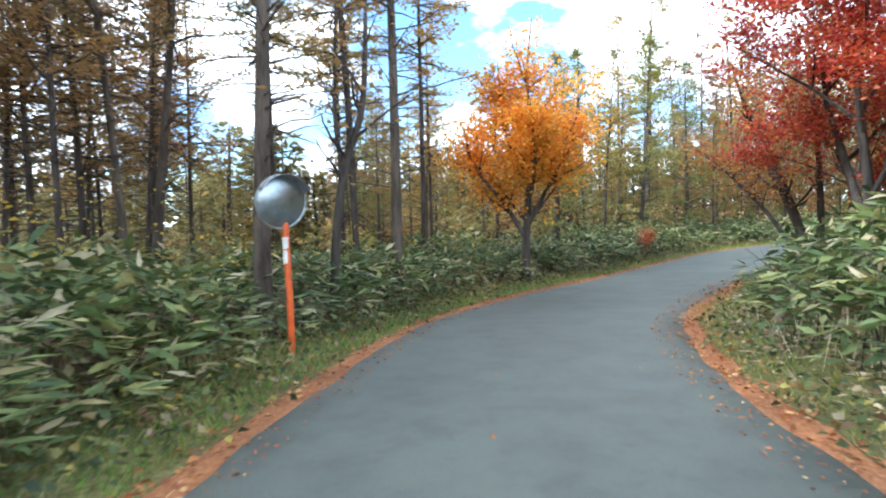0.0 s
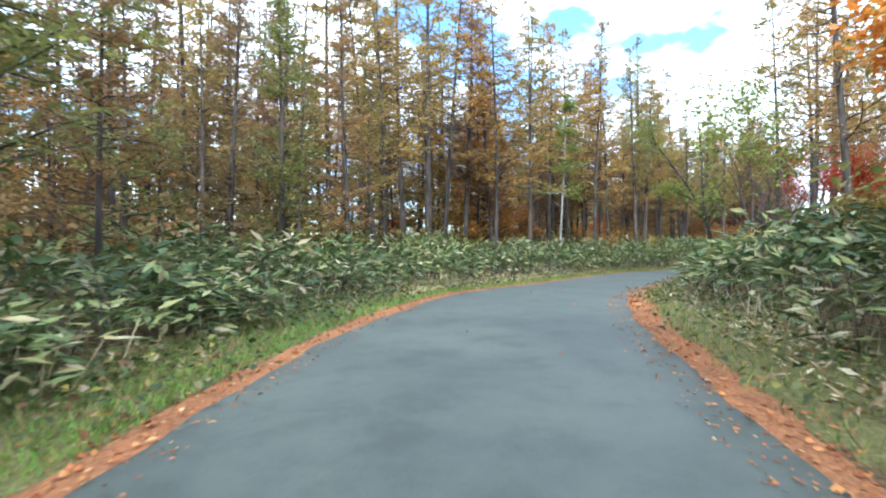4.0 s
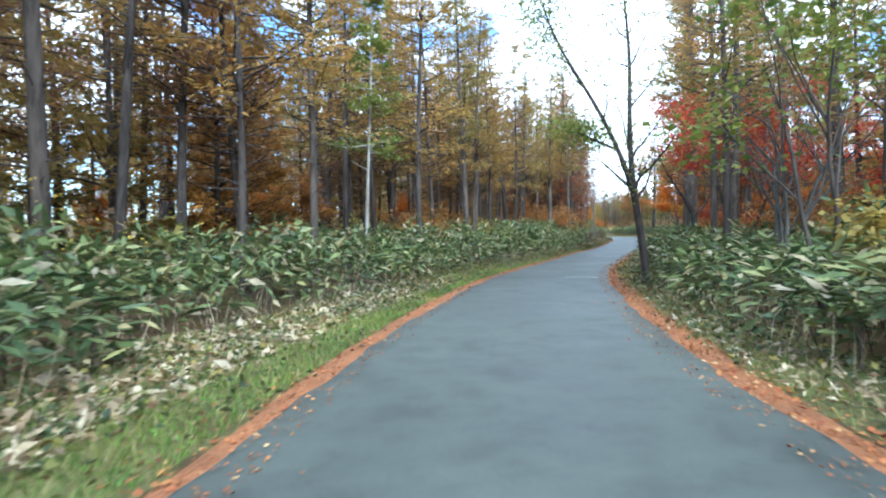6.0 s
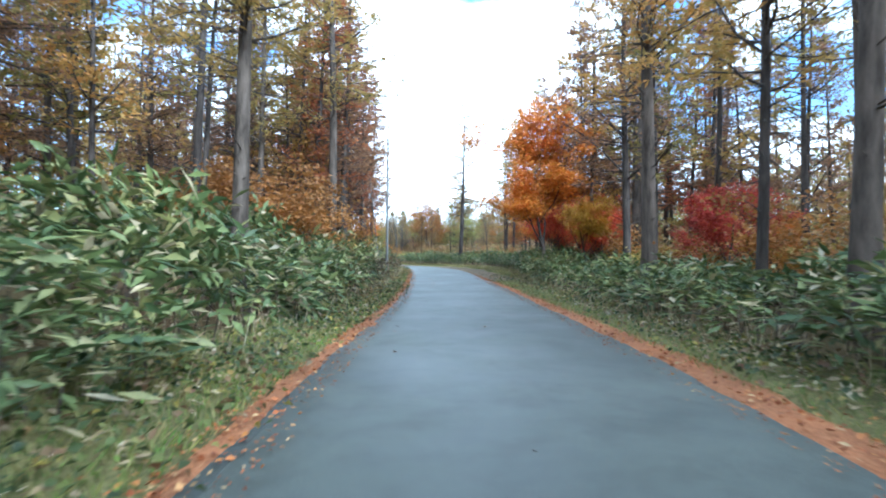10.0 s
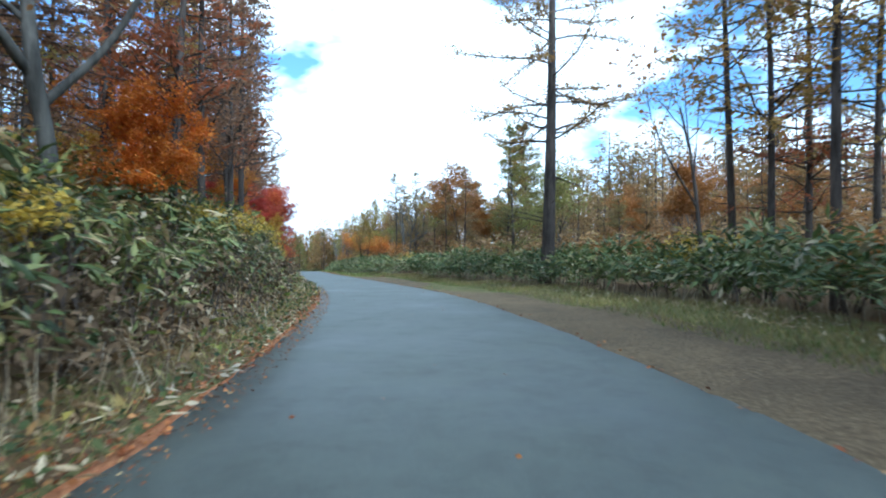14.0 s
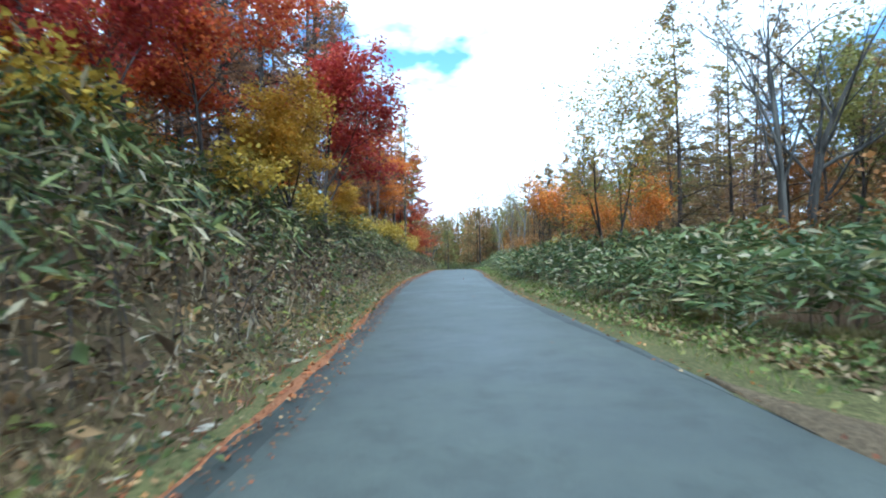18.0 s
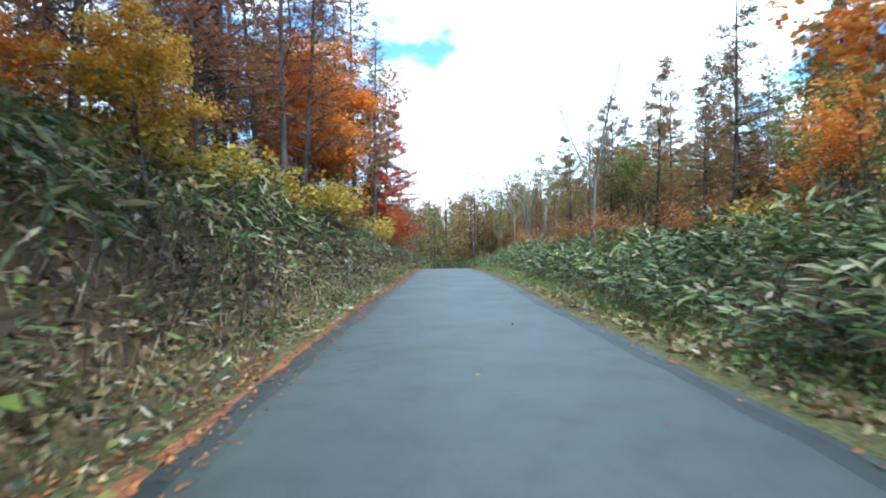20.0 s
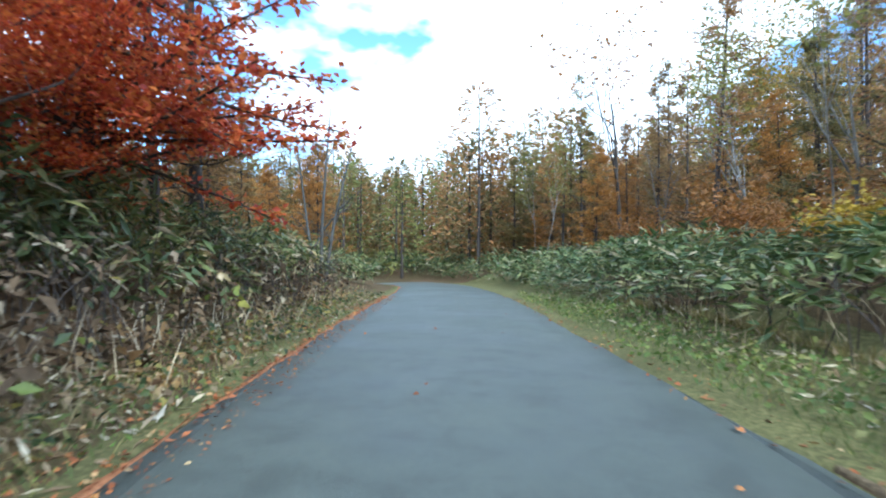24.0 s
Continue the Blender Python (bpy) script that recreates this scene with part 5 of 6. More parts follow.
LAND = [
    (amber_maple, 2.25, 16.1, 0, 1.1, "broad orange maple in full autumn colour behind the bamboo grass", "maple"),
    (red_maple, 7.6, 10.4, 0, 0.95, "deep red maple arching over the inner bend", "maple"),
    (lane_leaner, 14.3, 18.5, 0, 1.0, "leaning dark-stemmed tree with thin olive leaves", "tree"),
    (bend_leaner, 8.3, 13.3, 0, 1.0, "leaning several-stemmed tree with amber leaves on the inner bend", "tree"),
    (orange_maple, 20.0, 19.4, 140, 0.85, "orange maple behind the leaning tree", "maple"),
    (layered_maple, 12.5, 9.8, 70, 1.0, "deep red maple with layered boughs over the inner bend", "maple"),
    (orange_maple, 13.0, 13.4, 70, 0.8, "orange-red maple on the inner bend", "maple"),
    (red_bush, 7.3, 20.9, 0, 0.85, "small bright red maple sapling in the bamboo grass", "sapling"),
    (green_pine, 9.0, 26.6, 0, 1.0, "light-green young pine at the forest edge", "pine"),
    (green_pine, 12.0, 28.8, 80, 0.95, "light-green young pine among larches", "pine"),
    (green_pine, 7.0, 29.0, 200, 1.05, "light-green young pine among larches", "pine"),
    (spire, 21.4, 33.0, 0, 0.46, "slim pointed larch above the bend", "larch"),
    (spire, 17.9, 33.2, 90, 0.45, "slim pointed larch turning rust", "larch"),
    (green_pine, 15.3, 32.6, 30, 0.75, "olive-green conifer at the forest edge", "pine"),
    (tall_birch, 40.9, 37.2, 0, 0.95, "slender white-barked birch with yellow-green crown", "birch"),
    (larches[1], 51.2, 36.9, 10, 0.8, "tall larch with rusty needles by the straight", "larch"),
    (larches[0], 48.0, 37.4, 130, 0.8, "tall larch with rusty needles by the straight", "larch"),
    (lane_fork, 38.55, 28.1, 0, 1.0, "dark forked tree nearly bare beside the lane", "tree"),
    (bare_tree, 36.6, 25.4, 40, 0.75, "thin bare-branched tree beside the lane", "tree"),
    (lime_tree, 33.5, 25.4, 0, 0.9, "slender tree with pale green leaves over the lane", "tree"),
    (sparse_red_maple, 50.5, 24.5, 60, 1.1, "scarlet maple among dark larch trunks", "maple"),
    (sparse_red_maple, 49.0, 18.5, 200, 0.8, "scarlet maple among dark larch trunks", "maple"),
    (orange_maple, 66.0, 14.5, 20, 0.75, "orange maple deep among larch trunks", "maple"),
    (thick_larches[1], 67.9, 35.6, 0, 0.72, "big larch trunk close to the road edge", "larch"),
    (larches[1], 80.6, 35.9, 50, 1.0, "big larch trunk close to the road edge", "larch"),
    (thin_larch, 126.0, 28.35, 0, 1.0, "tall sparse larch standing alone by the bend", "larch"),
    (orange_maple, 88.9, 25.6, 90, 1.22, "tall orange maple on the open side", "maple"),
    (gold_maple, 83.2, 25.0, 0, 0.55, "golden maple below the larches", "maple"),
    (crimson_maple, 71.0, 24.6, 0, 0.4, "crimson maple below the larches", "maple"),
    (larches[1], 84.5, 22.2, 90, 1.05, "big larch trunk beside the lane", "larch"),
    (larches[3], 111.4, 22.0, 0, 1.0, "dark tall larch by the open side", "larch"),
    (forked_tree, 108.0, 21.5, 45, 1.1, "dark tree with a few rust leaves by the open side", "tree"),
    (sparse_red_maple, 103.0, 19.0, 45, 0.8, "red maple behind the thicket", "maple"),
    (larches[2], 109.5, 19.6, 45, 1.0, "dark larch by the open side", "larch"),
    (larches[3], 115.5, 20.5, 45, 0.9, "dark larch by the open side", "larch"),
    (grey_fork, 111.0, 37.8, 20, 1.25, "tall grey tree nearly bare leaning over the bank", "tree"),
    (rust_oak, 156.0, 31.8, 0, 1.25, "round russet oak above the bamboo grass", "oak"),
    (umber_pine, 153.5, 26.2, 60, 1.05, "browned larch above the bamboo grass", "larch"),
    (umber_pine, 157.2, 26.0, 160, 0.95, "browned larch above the bamboo grass", "larch"),
    (olive_tree, 136.0, 27.0, 60, 0.8, "olive-leaved tree in the open wood", "tree"),
    (spire, 179.5, 60.6, 0, 1.15, "tall pointed larch above the bank", "larch"),
    (spire, 215.5, 69.6, 0, 1.0, "tall pointed larch above the bank", "larch"),
    (crimson_maple, 162.8, 52.2, 0, 1.1, "crimson maple above the road bank", "maple"),
    (gold_maple, 157.2, 50.3, 0, 0.68, "golden maple above the road bank", "maple"),
    (red_oak, 153.6, 50.0, 90, 0.9, "red maple above the road bank", "maple"),
    (gold_tree, 169.6, 45.2, 0, 0.9, "small orange-yellow tree with several stems", "tree"),
    (bare_tree, 160.4, 37.6, 0, 1.35, "nearly bare tree with several thin stems", "tree"),
    (rust_oak, 163.6, 31.8, 150, 1.1, "russet oak behind the thicket", "oak"),
    (olive_maple, 162.6, 42.2, 60, 0.95, "olive-green tree behind the thicket", "tree"),
    (larches[2], 170.0, 37.5, 0, 0.75, "larch behind the thicket", "larch"),
    (orange_maple, 191.8, 63.2, 0, 1.35, "big orange maple over the road bank", "maple"),
    (orange_maple, 186.0, 61.2, 100, 1.1, "big orange maple over the road bank", "maple"),
    (russet_larches[0], 213.0, 69.0, 70, 0.95, "russet larch at the end of the bank", "larch"),
    (scarlet_larch, 208.1, 66.4, 0, 1.0, "tall dark-red tree with layered boughs above the bank", "tree"),
    (layered_maple, 205.6, 65.8, 20, 0.68, "scarlet maple with layered boughs over the road bank", "maple"),
    (russet_larches[1], 207.0, 66.8, 20, 0.9, "russet larch above the road bank", "larch"),
    (larches[1], 202.2, 64.6, 20, 0.9, "thick larch trunk above the road bank", "larch"),
    (white_fork, 185.0, 48.6, 150, 0.98, "pale dead tree with bare stems", "tree"),
    (larches[2], 196.8, 44.8, 0, 0.75, "larch behind the thicket", "larch"),
    (birch, 203.6, 52.6, 0, 0.9, "white-stemmed birch nearly leafless", "birch"),
    (white_fork, 205.6, 54.9, 0, 1.0, "pale dead tree with bare stems", "tree"),
    (pale_scrub, 196.2, 52.3, 0, 1.0, "pale dead tree with bare stems", "tree"),
    (birch, 231.0, 60.8, 30, 1.0, "white-stemmed birch at the far bend", "birch"),
    (birch, 237.5, 61.8, 90, 1.1, "white-stemmed birch at the far bend", "birch"),
    (larches[2], 7.2, 26.2, 0, 0.62, "slender larch behind the bend", "larch"),
    (birch, 7.8, 31.2, 40, 1.0, "slim pale birch among young larches", "birch"),
    (larches[3], 10.3, 34.4, 0, 0.6, "slender larch behind the bend", "larch"),
    (green_pine, 20.4, 34.8, 20, 0.9, "olive-green pine at the forest edge", "pine"),
    (orange_larch, 38.0, 41.0, 20, 0.78, "round russet crown above the bend", "oak"),
    (orange_larch, 41.5, 43.0, 120, 0.85, "round russet crown above the bend", "oak"),
    (larches[1], 29.8, 37.6, 0, 0.85, "straight larch behind the bamboo grass", "larch"),
    (larches[0], 37.8, 44.1, 0, 0.9, "straight larch behind the bamboo grass", "larch"),
    (larches[3], 43.8, 39.6, 0, 0.9, "straight larch behind the bamboo grass", "larch"),
    (larches[0], 65.6, 40.7, 0, 1.0, "straight larch behind the bamboo grass", "larch"),
    (larches[2], 73.8, 42.2, 30, 1.0, "straight larch behind the bamboo grass", "larch"),
    (larches[3], 74.6, 39.1, 60, 1.0, "straight larch behind the bamboo grass", "larch"),
    (larches[0], 84.9, 38.3, 90, 0.95, "straight larch behind the bamboo grass", "larch"),
    (thick_larches[0], 58.3, 26.1, 0, 1.0, "thick larch trunk beside the lane", "larch"),
    (thick_larches[1], 74.0, 25.6, 0, 1.0, "straight larch on the open side", "larch"),
    (larches[3], 78.4, 18.0, 0, 1.0, "straight larch on the open side", "larch"),
    (larches[0], 119.0, 44.6, 0, 0.9, "dark larch above the road bank", "larch"),
    (larches[3], 125.6, 43.8, 0, 0.9, "dark larch above the road bank", "larch"),
    (green_pine, 130.2, 29.4, 0, 0.8, "small sparse pine beside the tall larch", "pine"),
    (larches[3], 143.1, 48.8, 0, 0.95, "dark larch above the road bank", "larch"),
    (olive_tree, 165.3, 35.0, 200, 1.0, "olive-leaved tree behind the thicket", "tree"),
    (larches[3], 119.8, 23.8, 0, 0.90, "dark larch standing by the open bend", "larch"),
    (larches[2], 117.2, 24.1, 70, 0.90, "dark larch standing by the open bend", "larch"),
    (russet_larches[1], 119.9, 21.7, 140, 0.90, "dark larch standing by the open bend", "larch"),
    (larches[3], 115.3, 23.7, 210, 0.90, "dark larch standing by the open bend", "larch"),
    (larches[2], 117.0, 21.8, 280, 0.90, "dark larch standing by the open bend", "larch"),
    (forked_tree, 116.4, 26.0, 350, 0.90, "dark tree with sparse rust leaves by the open bend", "tree"),
    (larches[0], 215.8, 76.7, 0, 0.95, "tall larch above the bank", "larch"),
    (birch, 212.8, 54.6, 200, 1.1, "pale-stemmed tree behind the thicket", "birch"),
    (birch, 219.2, 54.4, 120, 1.0, "pale-stemmed tree behind the thicket", "birch"),
    (white_fork, 223.5, 56.2, 100, 0.6, "pale bare-stemmed tree behind the thicket", "tree"),
    (larches[2], 233.9, 59.0, 10, 0.75, "brownish larch at the far bend", "larch"),
    (bare_larches[2], -2.4, 7.9, 30, 0.95, "grey larch trunk close behind the road mirror", "larch"),
    (bend_whip, -1.75, 9.2, 0, 1.0, "bent dark tree with two stems in the bamboo grass", "tree"),
    (bare_larches[2], -0.9, 11.6, 100, 0.9, "larch with browned top beside the lane", "larch"),
    (grey_fork, 54.7, 26.1, 0, 1.0, "sinuous grey tree with spreading boughs beside the lane", "tree"),
    (larches[3], 59.7, 21.0, 60, 1.05, "dark larch trunk behind the bamboo grass", "larch"),
    (larches[1], 72.4, 20.2, 60, 1.05, "dark larch trunk behind the bamboo grass", "larch"),
    (thick_larches[1], 53.2, 37.2, 60, 0.72, "grey larch trunk leaning beside the lane", "larch"),
    (orange_maple, 97.5, 23.6, 60, 0.85, "orange maple over the open verge", "maple"),
    (gold_maple, 99.0, 20.5, 10, 0.95, "golden maple over the open verge", "maple"),
    (larches[3], 121.0, 41.4, 10, 0.9, "dark larch above the road bank", "larch"),
    (orange_maple, 124.4, 42.9, 10, 0.55, "low orange maple above the road bank", "maple"),
    (larches[2], 151.8, 28.2, 10, 0.95, "thin larch beside the brown conifers", "larch"),
    (whip_shrub, 217.9, 66.9, 0, 1.3, "bare grey shrub of thin upright stems on the bank", "shrub"),
    (layered_maple, 146.3, 49.5, 50, 0.36, "red maple among larches above the bank", "maple"),
    (bare_tree, 212.0, 50.5, 30, 0.9, "nearly bare tree behind the thicket", "tree"),
    (larches[2], 229.0, 48.3, 0, 0.78, "tall dark larch in the wood beyond the thicket", "larch"),
    (dusky_larches[0], 226.7, 48.0, 70, 0.8, "tall dark larch in the wood beyond the thicket", "larch"),
    (larches[0], 232.1, 48.0, 140, 0.8, "tall dark larch in the wood beyond the thicket", "larch"),
    (larches[3], 232.4, 46.1, 210, 0.85, "tall dark larch in the wood beyond the thicket", "larch"),
    (white_fork, 206.9, 53.9, 110, 0.95, "pale dead tree with spreading bare stems", "tree"),
    (larches[0], 242.9, 45.8, 0, 0.85, "tall dark larch in the wood beyond the thicket", "larch"),
    (dusky_larches[0], 246.3, 43.3, 50, 0.95, "tall dark larch in the wood beyond the thicket", "larch"),
    (larches[3], 240.3, 44.3, 100, 0.85, "tall dark larch in the wood beyond the thicket", "larch"),
    (dusky_larches[1], 247.5, 40.7, 150, 1.0, "tall dark larch in the wood beyond the thicket", "larch"),
    (larches[1], 241.6, 42.2, 200, 0.95, "tall dark larch in the wood beyond the thicket", "larch"),
    (larches[0], 248.6, 38.2, 250, 1.05, "tall dark larch in the wood beyond the thicket", "larch"),
    (dusky_larches[0], 256.1, 35.5, 300, 1.1, "tall dark larch in the wood beyond the thicket", "larch"),
    (larches[3], 256.0, 40.8, 350, 1.0, "tall dark larch in the wood beyond the thicket", "larch"),
    (olive_maple, 235.9, 50.3, 40, 1.85, "tall olive-brown tree beyond the thicket", "tree"),
    (umber_pine, 239.6, 48.5, 40, 1.0, "olive-brown conifer beyond the thicket", "pine"),
    (forked_tree, 231.9, 57.1, 40, 1.6, "tall dark tree nearly leafless at the far bend", "tree"),
    (white_fork, 234.3, 52.4, 40, 1.3, "tall pale bare-stemmed tree beyond the thicket", "tree"),
]


def snag(x, y, height):
    """A thin dead stem with a flat crosswise top and a bent stem beside it."""
    z = float(ground_z([(x, y)])[0])
    thing = new("dead_snag")
    thing.matrix_basis = pose(x, y, z, 0, 0, 0)
    v, f = tube([(0, 0, -0.2), (0.03, 0.02, height * 0.5), (0, 0, height)], [0.085, 0.065, 0.035], 8)
    part_mesh("trunk", mesh_from("trunk", v, f, BARK_GREY, True), None, thing)
    r = random.Random(8)
    twigs = [tube([(0, 0, height - 0.04), (0.25 * math.cos(a), 0.25 * math.sin(a), height), (0.5 * math.cos(a), 0.5 * math.sin(a), height + r.uniform(-0.06, 0.06))], [0.02, 0.014, 0.005], 4) for a in (0.3, 1.6, 2.2, 3.4, 4.3, 5.5)]
    v, f = joined(twigs)
    part_mesh("branchwork", mesh_from("branchwork", v, f, BARK_GREY, True), None, thing)["kind"] = "stuff"
    v, f = tube([(0.1, 0.05, -0.1), (-0.1, 0.5, 1.2), (-0.5, 1.0, height * 0.7)], [0.035, 0.028, 0.01], 6)
    part_mesh("stem", mesh_from("stem", v, f, BARK_GREY, True), None, thing)
    tagged(thing, "thin grey dead stem with a flat top of twigs", "dead tree")


snag(89.9, 34.4, 8.6)
taken = [(89.9, 34.4)]
for proto, x, y, turn, size, label, category in LAND:
    plant(proto, x, y, turn, size, label, category)
    taken.append((x, y))


# ---- the standing wood on both sides ----
def wood(s_a, s_b, side, d_a, d_b, gap, kinds, seed, tries=900, limit=60, free=1.0):
    rng = np.random.default_rng(seed)
    made = 0
    for _ in range(tries):
        if made >= limit:
            return
        s, d = rng.uniform(s_a, s_b), rng.uniform(d_a, d_b)
        x, y = along(s, side * d)
        idx, near = nearest([(x, y)])
        if abs(near[0]) < d_a - 0.3:
            continue
        if min((x - a) ** 2 + (y - b) ** 2 for a, b in taken) < gap * gap:
            continue
        taken.append((x, y))
        proto, lo, hi, label, category = kinds[int(rng.integers(0, len(kinds)))]
        if proto in larches and abs(near[0]) > 11:
            proto = deep_larches[int(rng.integers(0, 3))]
        plant(proto, float(x), float(y), float(rng.uniform(0, 360)), float(rng.uniform(lo, hi)), label, category, "trees of the wood")
        made += 1


LARCH = [(t, 0.8, 1.05, "straight larch with rough grey-brown trunk and rusty needles", "larch") for t in larches]
BROWN_TALL = [(dusky_larches[0], 0.75, 1.0, "larch with browned needles among the others", "larch"), (dusky_larches[1], 0.75, 1.0, "larch with browned needles among the others", "larch")]
wood(-8, 15, 1, 5.0, 26, 1.5, [(t, 0.75, 1.0, "slender larch with bare lower trunk and rusty needles", "larch") for t in bare_larches], 1, tries=1600, limit=92)
wood(15, 42, 1, 6.0, 24, 2.2, [(t, 0.42, 0.58, "younger larch with rusty needles beyond the bend", "larch") for t in larches] + [(green_pine, 0.75, 0.95, "olive-green young pine beyond the bend", "pine"), (brown_larches[0], 0.5, 0.62, "browned young larch beyond the bend", "larch"), (brown_larches[1], 0.5, 0.66, "browned young larch beyond the bend", "larch")], 19, limit=62)
wood(58, 78, 1, 5.2, 6.6, 2.6, LARCH, 20, limit=7)
wood(42, 79, 1, 6.0, 24, 2.1, LARCH + BROWN_TALL, 2, tries=1400, limit=72)
wood(32, 56, 1, 8.0, 26, 1.9, BROWN_TALL + LARCH[1:3], 16, tries=1200, limit=22)
wood(79, 108, 1, 8.0, 24, 2.1, LARCH + BROWN_TALL, 14, tries=1000, limit=42)
wood(54, 84, -1, 4.7, 6.2, 2.6, LARCH, 21, limit=6)
wood(44, 106, -1, 5.6, 22, 2.3, LARCH + BROWN_TALL[:1], 3, limit=58)
wood(-6, 40, -1, 6.0, 16, 2.6, [(olive_tree, 0.7, 0.95, "olive-leaved tree on the inner bend", "tree"), (rust_oak, 0.7, 0.9, "russet oak on the inner bend", "oak"), (orange_maple, 0.7, 0.95, "orange maple on the inner bend", "maple"), (lime_tree, 0.7, 0.95, "pale green tree on the inner bend", "tree")], 4, limit=20)
wood(36, 110, 1, 9, 24, 2.0, [(rust_oak, 0.45, 0.6, "russet undergrowth tree between trunks", "oak"), (orange_maple, 0.4, 0.55, "orange undergrowth maple between trunks", "maple")], 5, limit=9)
wood(40, 104, -1, 7, 22, 2.0, [(crimson_maple, 0.25, 0.4, "crimson undergrowth maple between trunks", "maple"), (orange_maple, 0.35, 0.5, "orange undergrowth maple between trunks", "maple")], 6, limit=12)
RUSSET = [(t, 0.75, 1.05, "dark-trunked larch with russet needles above the bank", "larch") for t in russet_larches]
DUSKY = [(t, 0.75, 1.05, "dark-trunked larch with dusky brown needles above the bank", "larch") for t in dusky_larches]
BROWNED = [(t, 0.52, 0.8, "browned larch beyond the thicket", "larch") for t in brown_larches]
wood(98, 128, 1, 5.2, 9, 2.0, RUSSET[:1] + DUSKY + DUSKY, 35, limit=20)
wood(96, 118, -1, 9, 18, 2.2, DUSKY, 36, limit=16)
wood(99, 122, -1, 7.6, 15, 1.6, DUSKY + RUSSET[1:] + [(forked_tree, 0.9, 1.1, "dark tree with a few rust leaves by the open side", "tree")], 39, limit=16)
wood(96, 112, -1, 6.5, 11, 1.8, [(sparse_red_maple, 0.5, 0.7, "red maple by the open side", "maple"), (gold_bush, 0.9, 1.2, "ochre shrub by the open side", "shrub")], 40, limit=6)
wood(100, 226, 1, 5.4, 8.5, 2.3, RUSSET + DUSKY + DUSKY, 27, limit=44)
wood(104, 226, 1, 8, 20, 2.2, RUSSET + DUSKY + DUSKY + LARCH[:1], 7, limit=90)
wood(104, 150, 1, 5.0, 9, 2.0, [(orange_maple, 0.4, 0.55, "orange maple above the road bank", "maple"), (rust_oak, 0.4, 0.6, "brown-leaved oak above the road bank", "oak"), (orange_maple, 0.45, 0.55, "bright orange maple above the road bank", "maple"), (gold_maple, 0.4, 0.5, "golden maple above the road bank", "maple")], 8, limit=20)
wood(150, 226, 1, 5.2, 10, 2.2, [(orange_maple, 0.5, 0.75, "orange maple above the road bank", "maple"), (crimson_maple, 0.45, 0.65, "crimson maple above the road bank", "maple"), (gold_maple, 0.45, 0.6, "golden maple above the road bank", "maple")], 18, limit=18)
wood(112, 160, -1, 15, 32, 2.8, [(rust_oak, 0.6, 0.9, "russet tree across the open thicket", "oak"), (brown_larches[1], 0.45, 0.7, "browned larch across the open thicket", "larch"), (olive_tree, 0.5, 0.7, "olive-leaved tree across the open thicket", "tree"), (brown_larches[0], 0.5, 0.7, "browned larch across the open thicket", "larch"), (bare_tree, 0.7, 0.9, "bare-branched tree across the open thicket", "tree"), (umber_pine, 0.4, 0.55, "olive-brown tree across the open thicket", "pine")], 9, limit=52)
wood(172, 196, -1, 7.5, 11, 2.0, [(gold_tree, 0.6, 0.8, "small amber tree behind the thicket", "tree"), (lime_tree, 0.7, 0.85, "olive-yellow tree behind the thicket", "tree"), (lime_tree, 0.6, 0.8, "olive-yellow tree behind the thicket", "tree")], 37, limit=5)
wood(186, 246, -1, 8, 13, 2.2, BROWNED + [(dead_tree, 0.9, 1.3, "pale dead tree with bare stems beyond the thicket", "tree"), (olive_tree, 0.6, 0.8, "olive-leaved tree beyond the thicket", "tree")], 22, limit=30)
wood(160, 250, -1, 9, 26, 2.4, BROWNED + BROWNED + [(rust_oak, 0.6, 0.85, "russet tree beyond the thicket", "oak"), (olive_tree, 0.7, 0.9, "olive-leaved tree beyond the thicket", "tree")], 10, limit=75)
wood(224, 262, 1, 5.5, 16, 2.2, [(t, 0.45, 0.7, "browned larch at the far bend", "larch") for t in brown_larches] + [(orange_larch, 0.4, 0.6, "orange-brown larch at the far bend", "larch")], 28, limit=30)
wood(190, 234, -1, 9.5, 24, 2.3, [(umber_pine, 0.6, 0.95, "olive-brown conifer beyond the thicket", "pine"), (brown_larches[0], 0.65, 0.9, "browned larch beyond the thicket", "larch"), (dusky_larches[0], 0.55, 0.75, "dusky larch beyond the thicket", "larch")], 30, limit=36)
wood(228, 262, -1, 7.0, 24, 2.0, [(t, 0.45, 0.72, "browned larch at the far bend", "larch") for t in brown_larches] + [(orange_larch, 0.4, 0.62, "orange-brown larch at the far bend", "larch"), (umber_pine, 0.5, 0.75, "olive-brown conifer at the far bend", "pine"), (rust_bush, 0.8, 1.2, "russet shrub at the far bend", "shrub")], 29, limit=64)


def bushes(kinds, s_a, s_b, side, inner, outer, count, seed):
    rng = np.random.default_rng(seed)
    for _ in range(count):
        s = rng.uniform(s_a, s_b)
        d = np.interp(s, *(THICK_L if side > 0 else THICK_R)) + rng.uniform(inner, outer)
        x, y = along(s, side * d)
        if abs(nearest([(x, y)])[1][0]) < 3.2:
            continue
        proto, lo, hi, label = kinds[int(rng.integers(0, len(kinds)))]
        plant(proto, float(x), float(y), float(rng.uniform(0, 360)), float(rng.uniform(lo, hi)), label, "shrub", "shrubs in the bamboo grass")


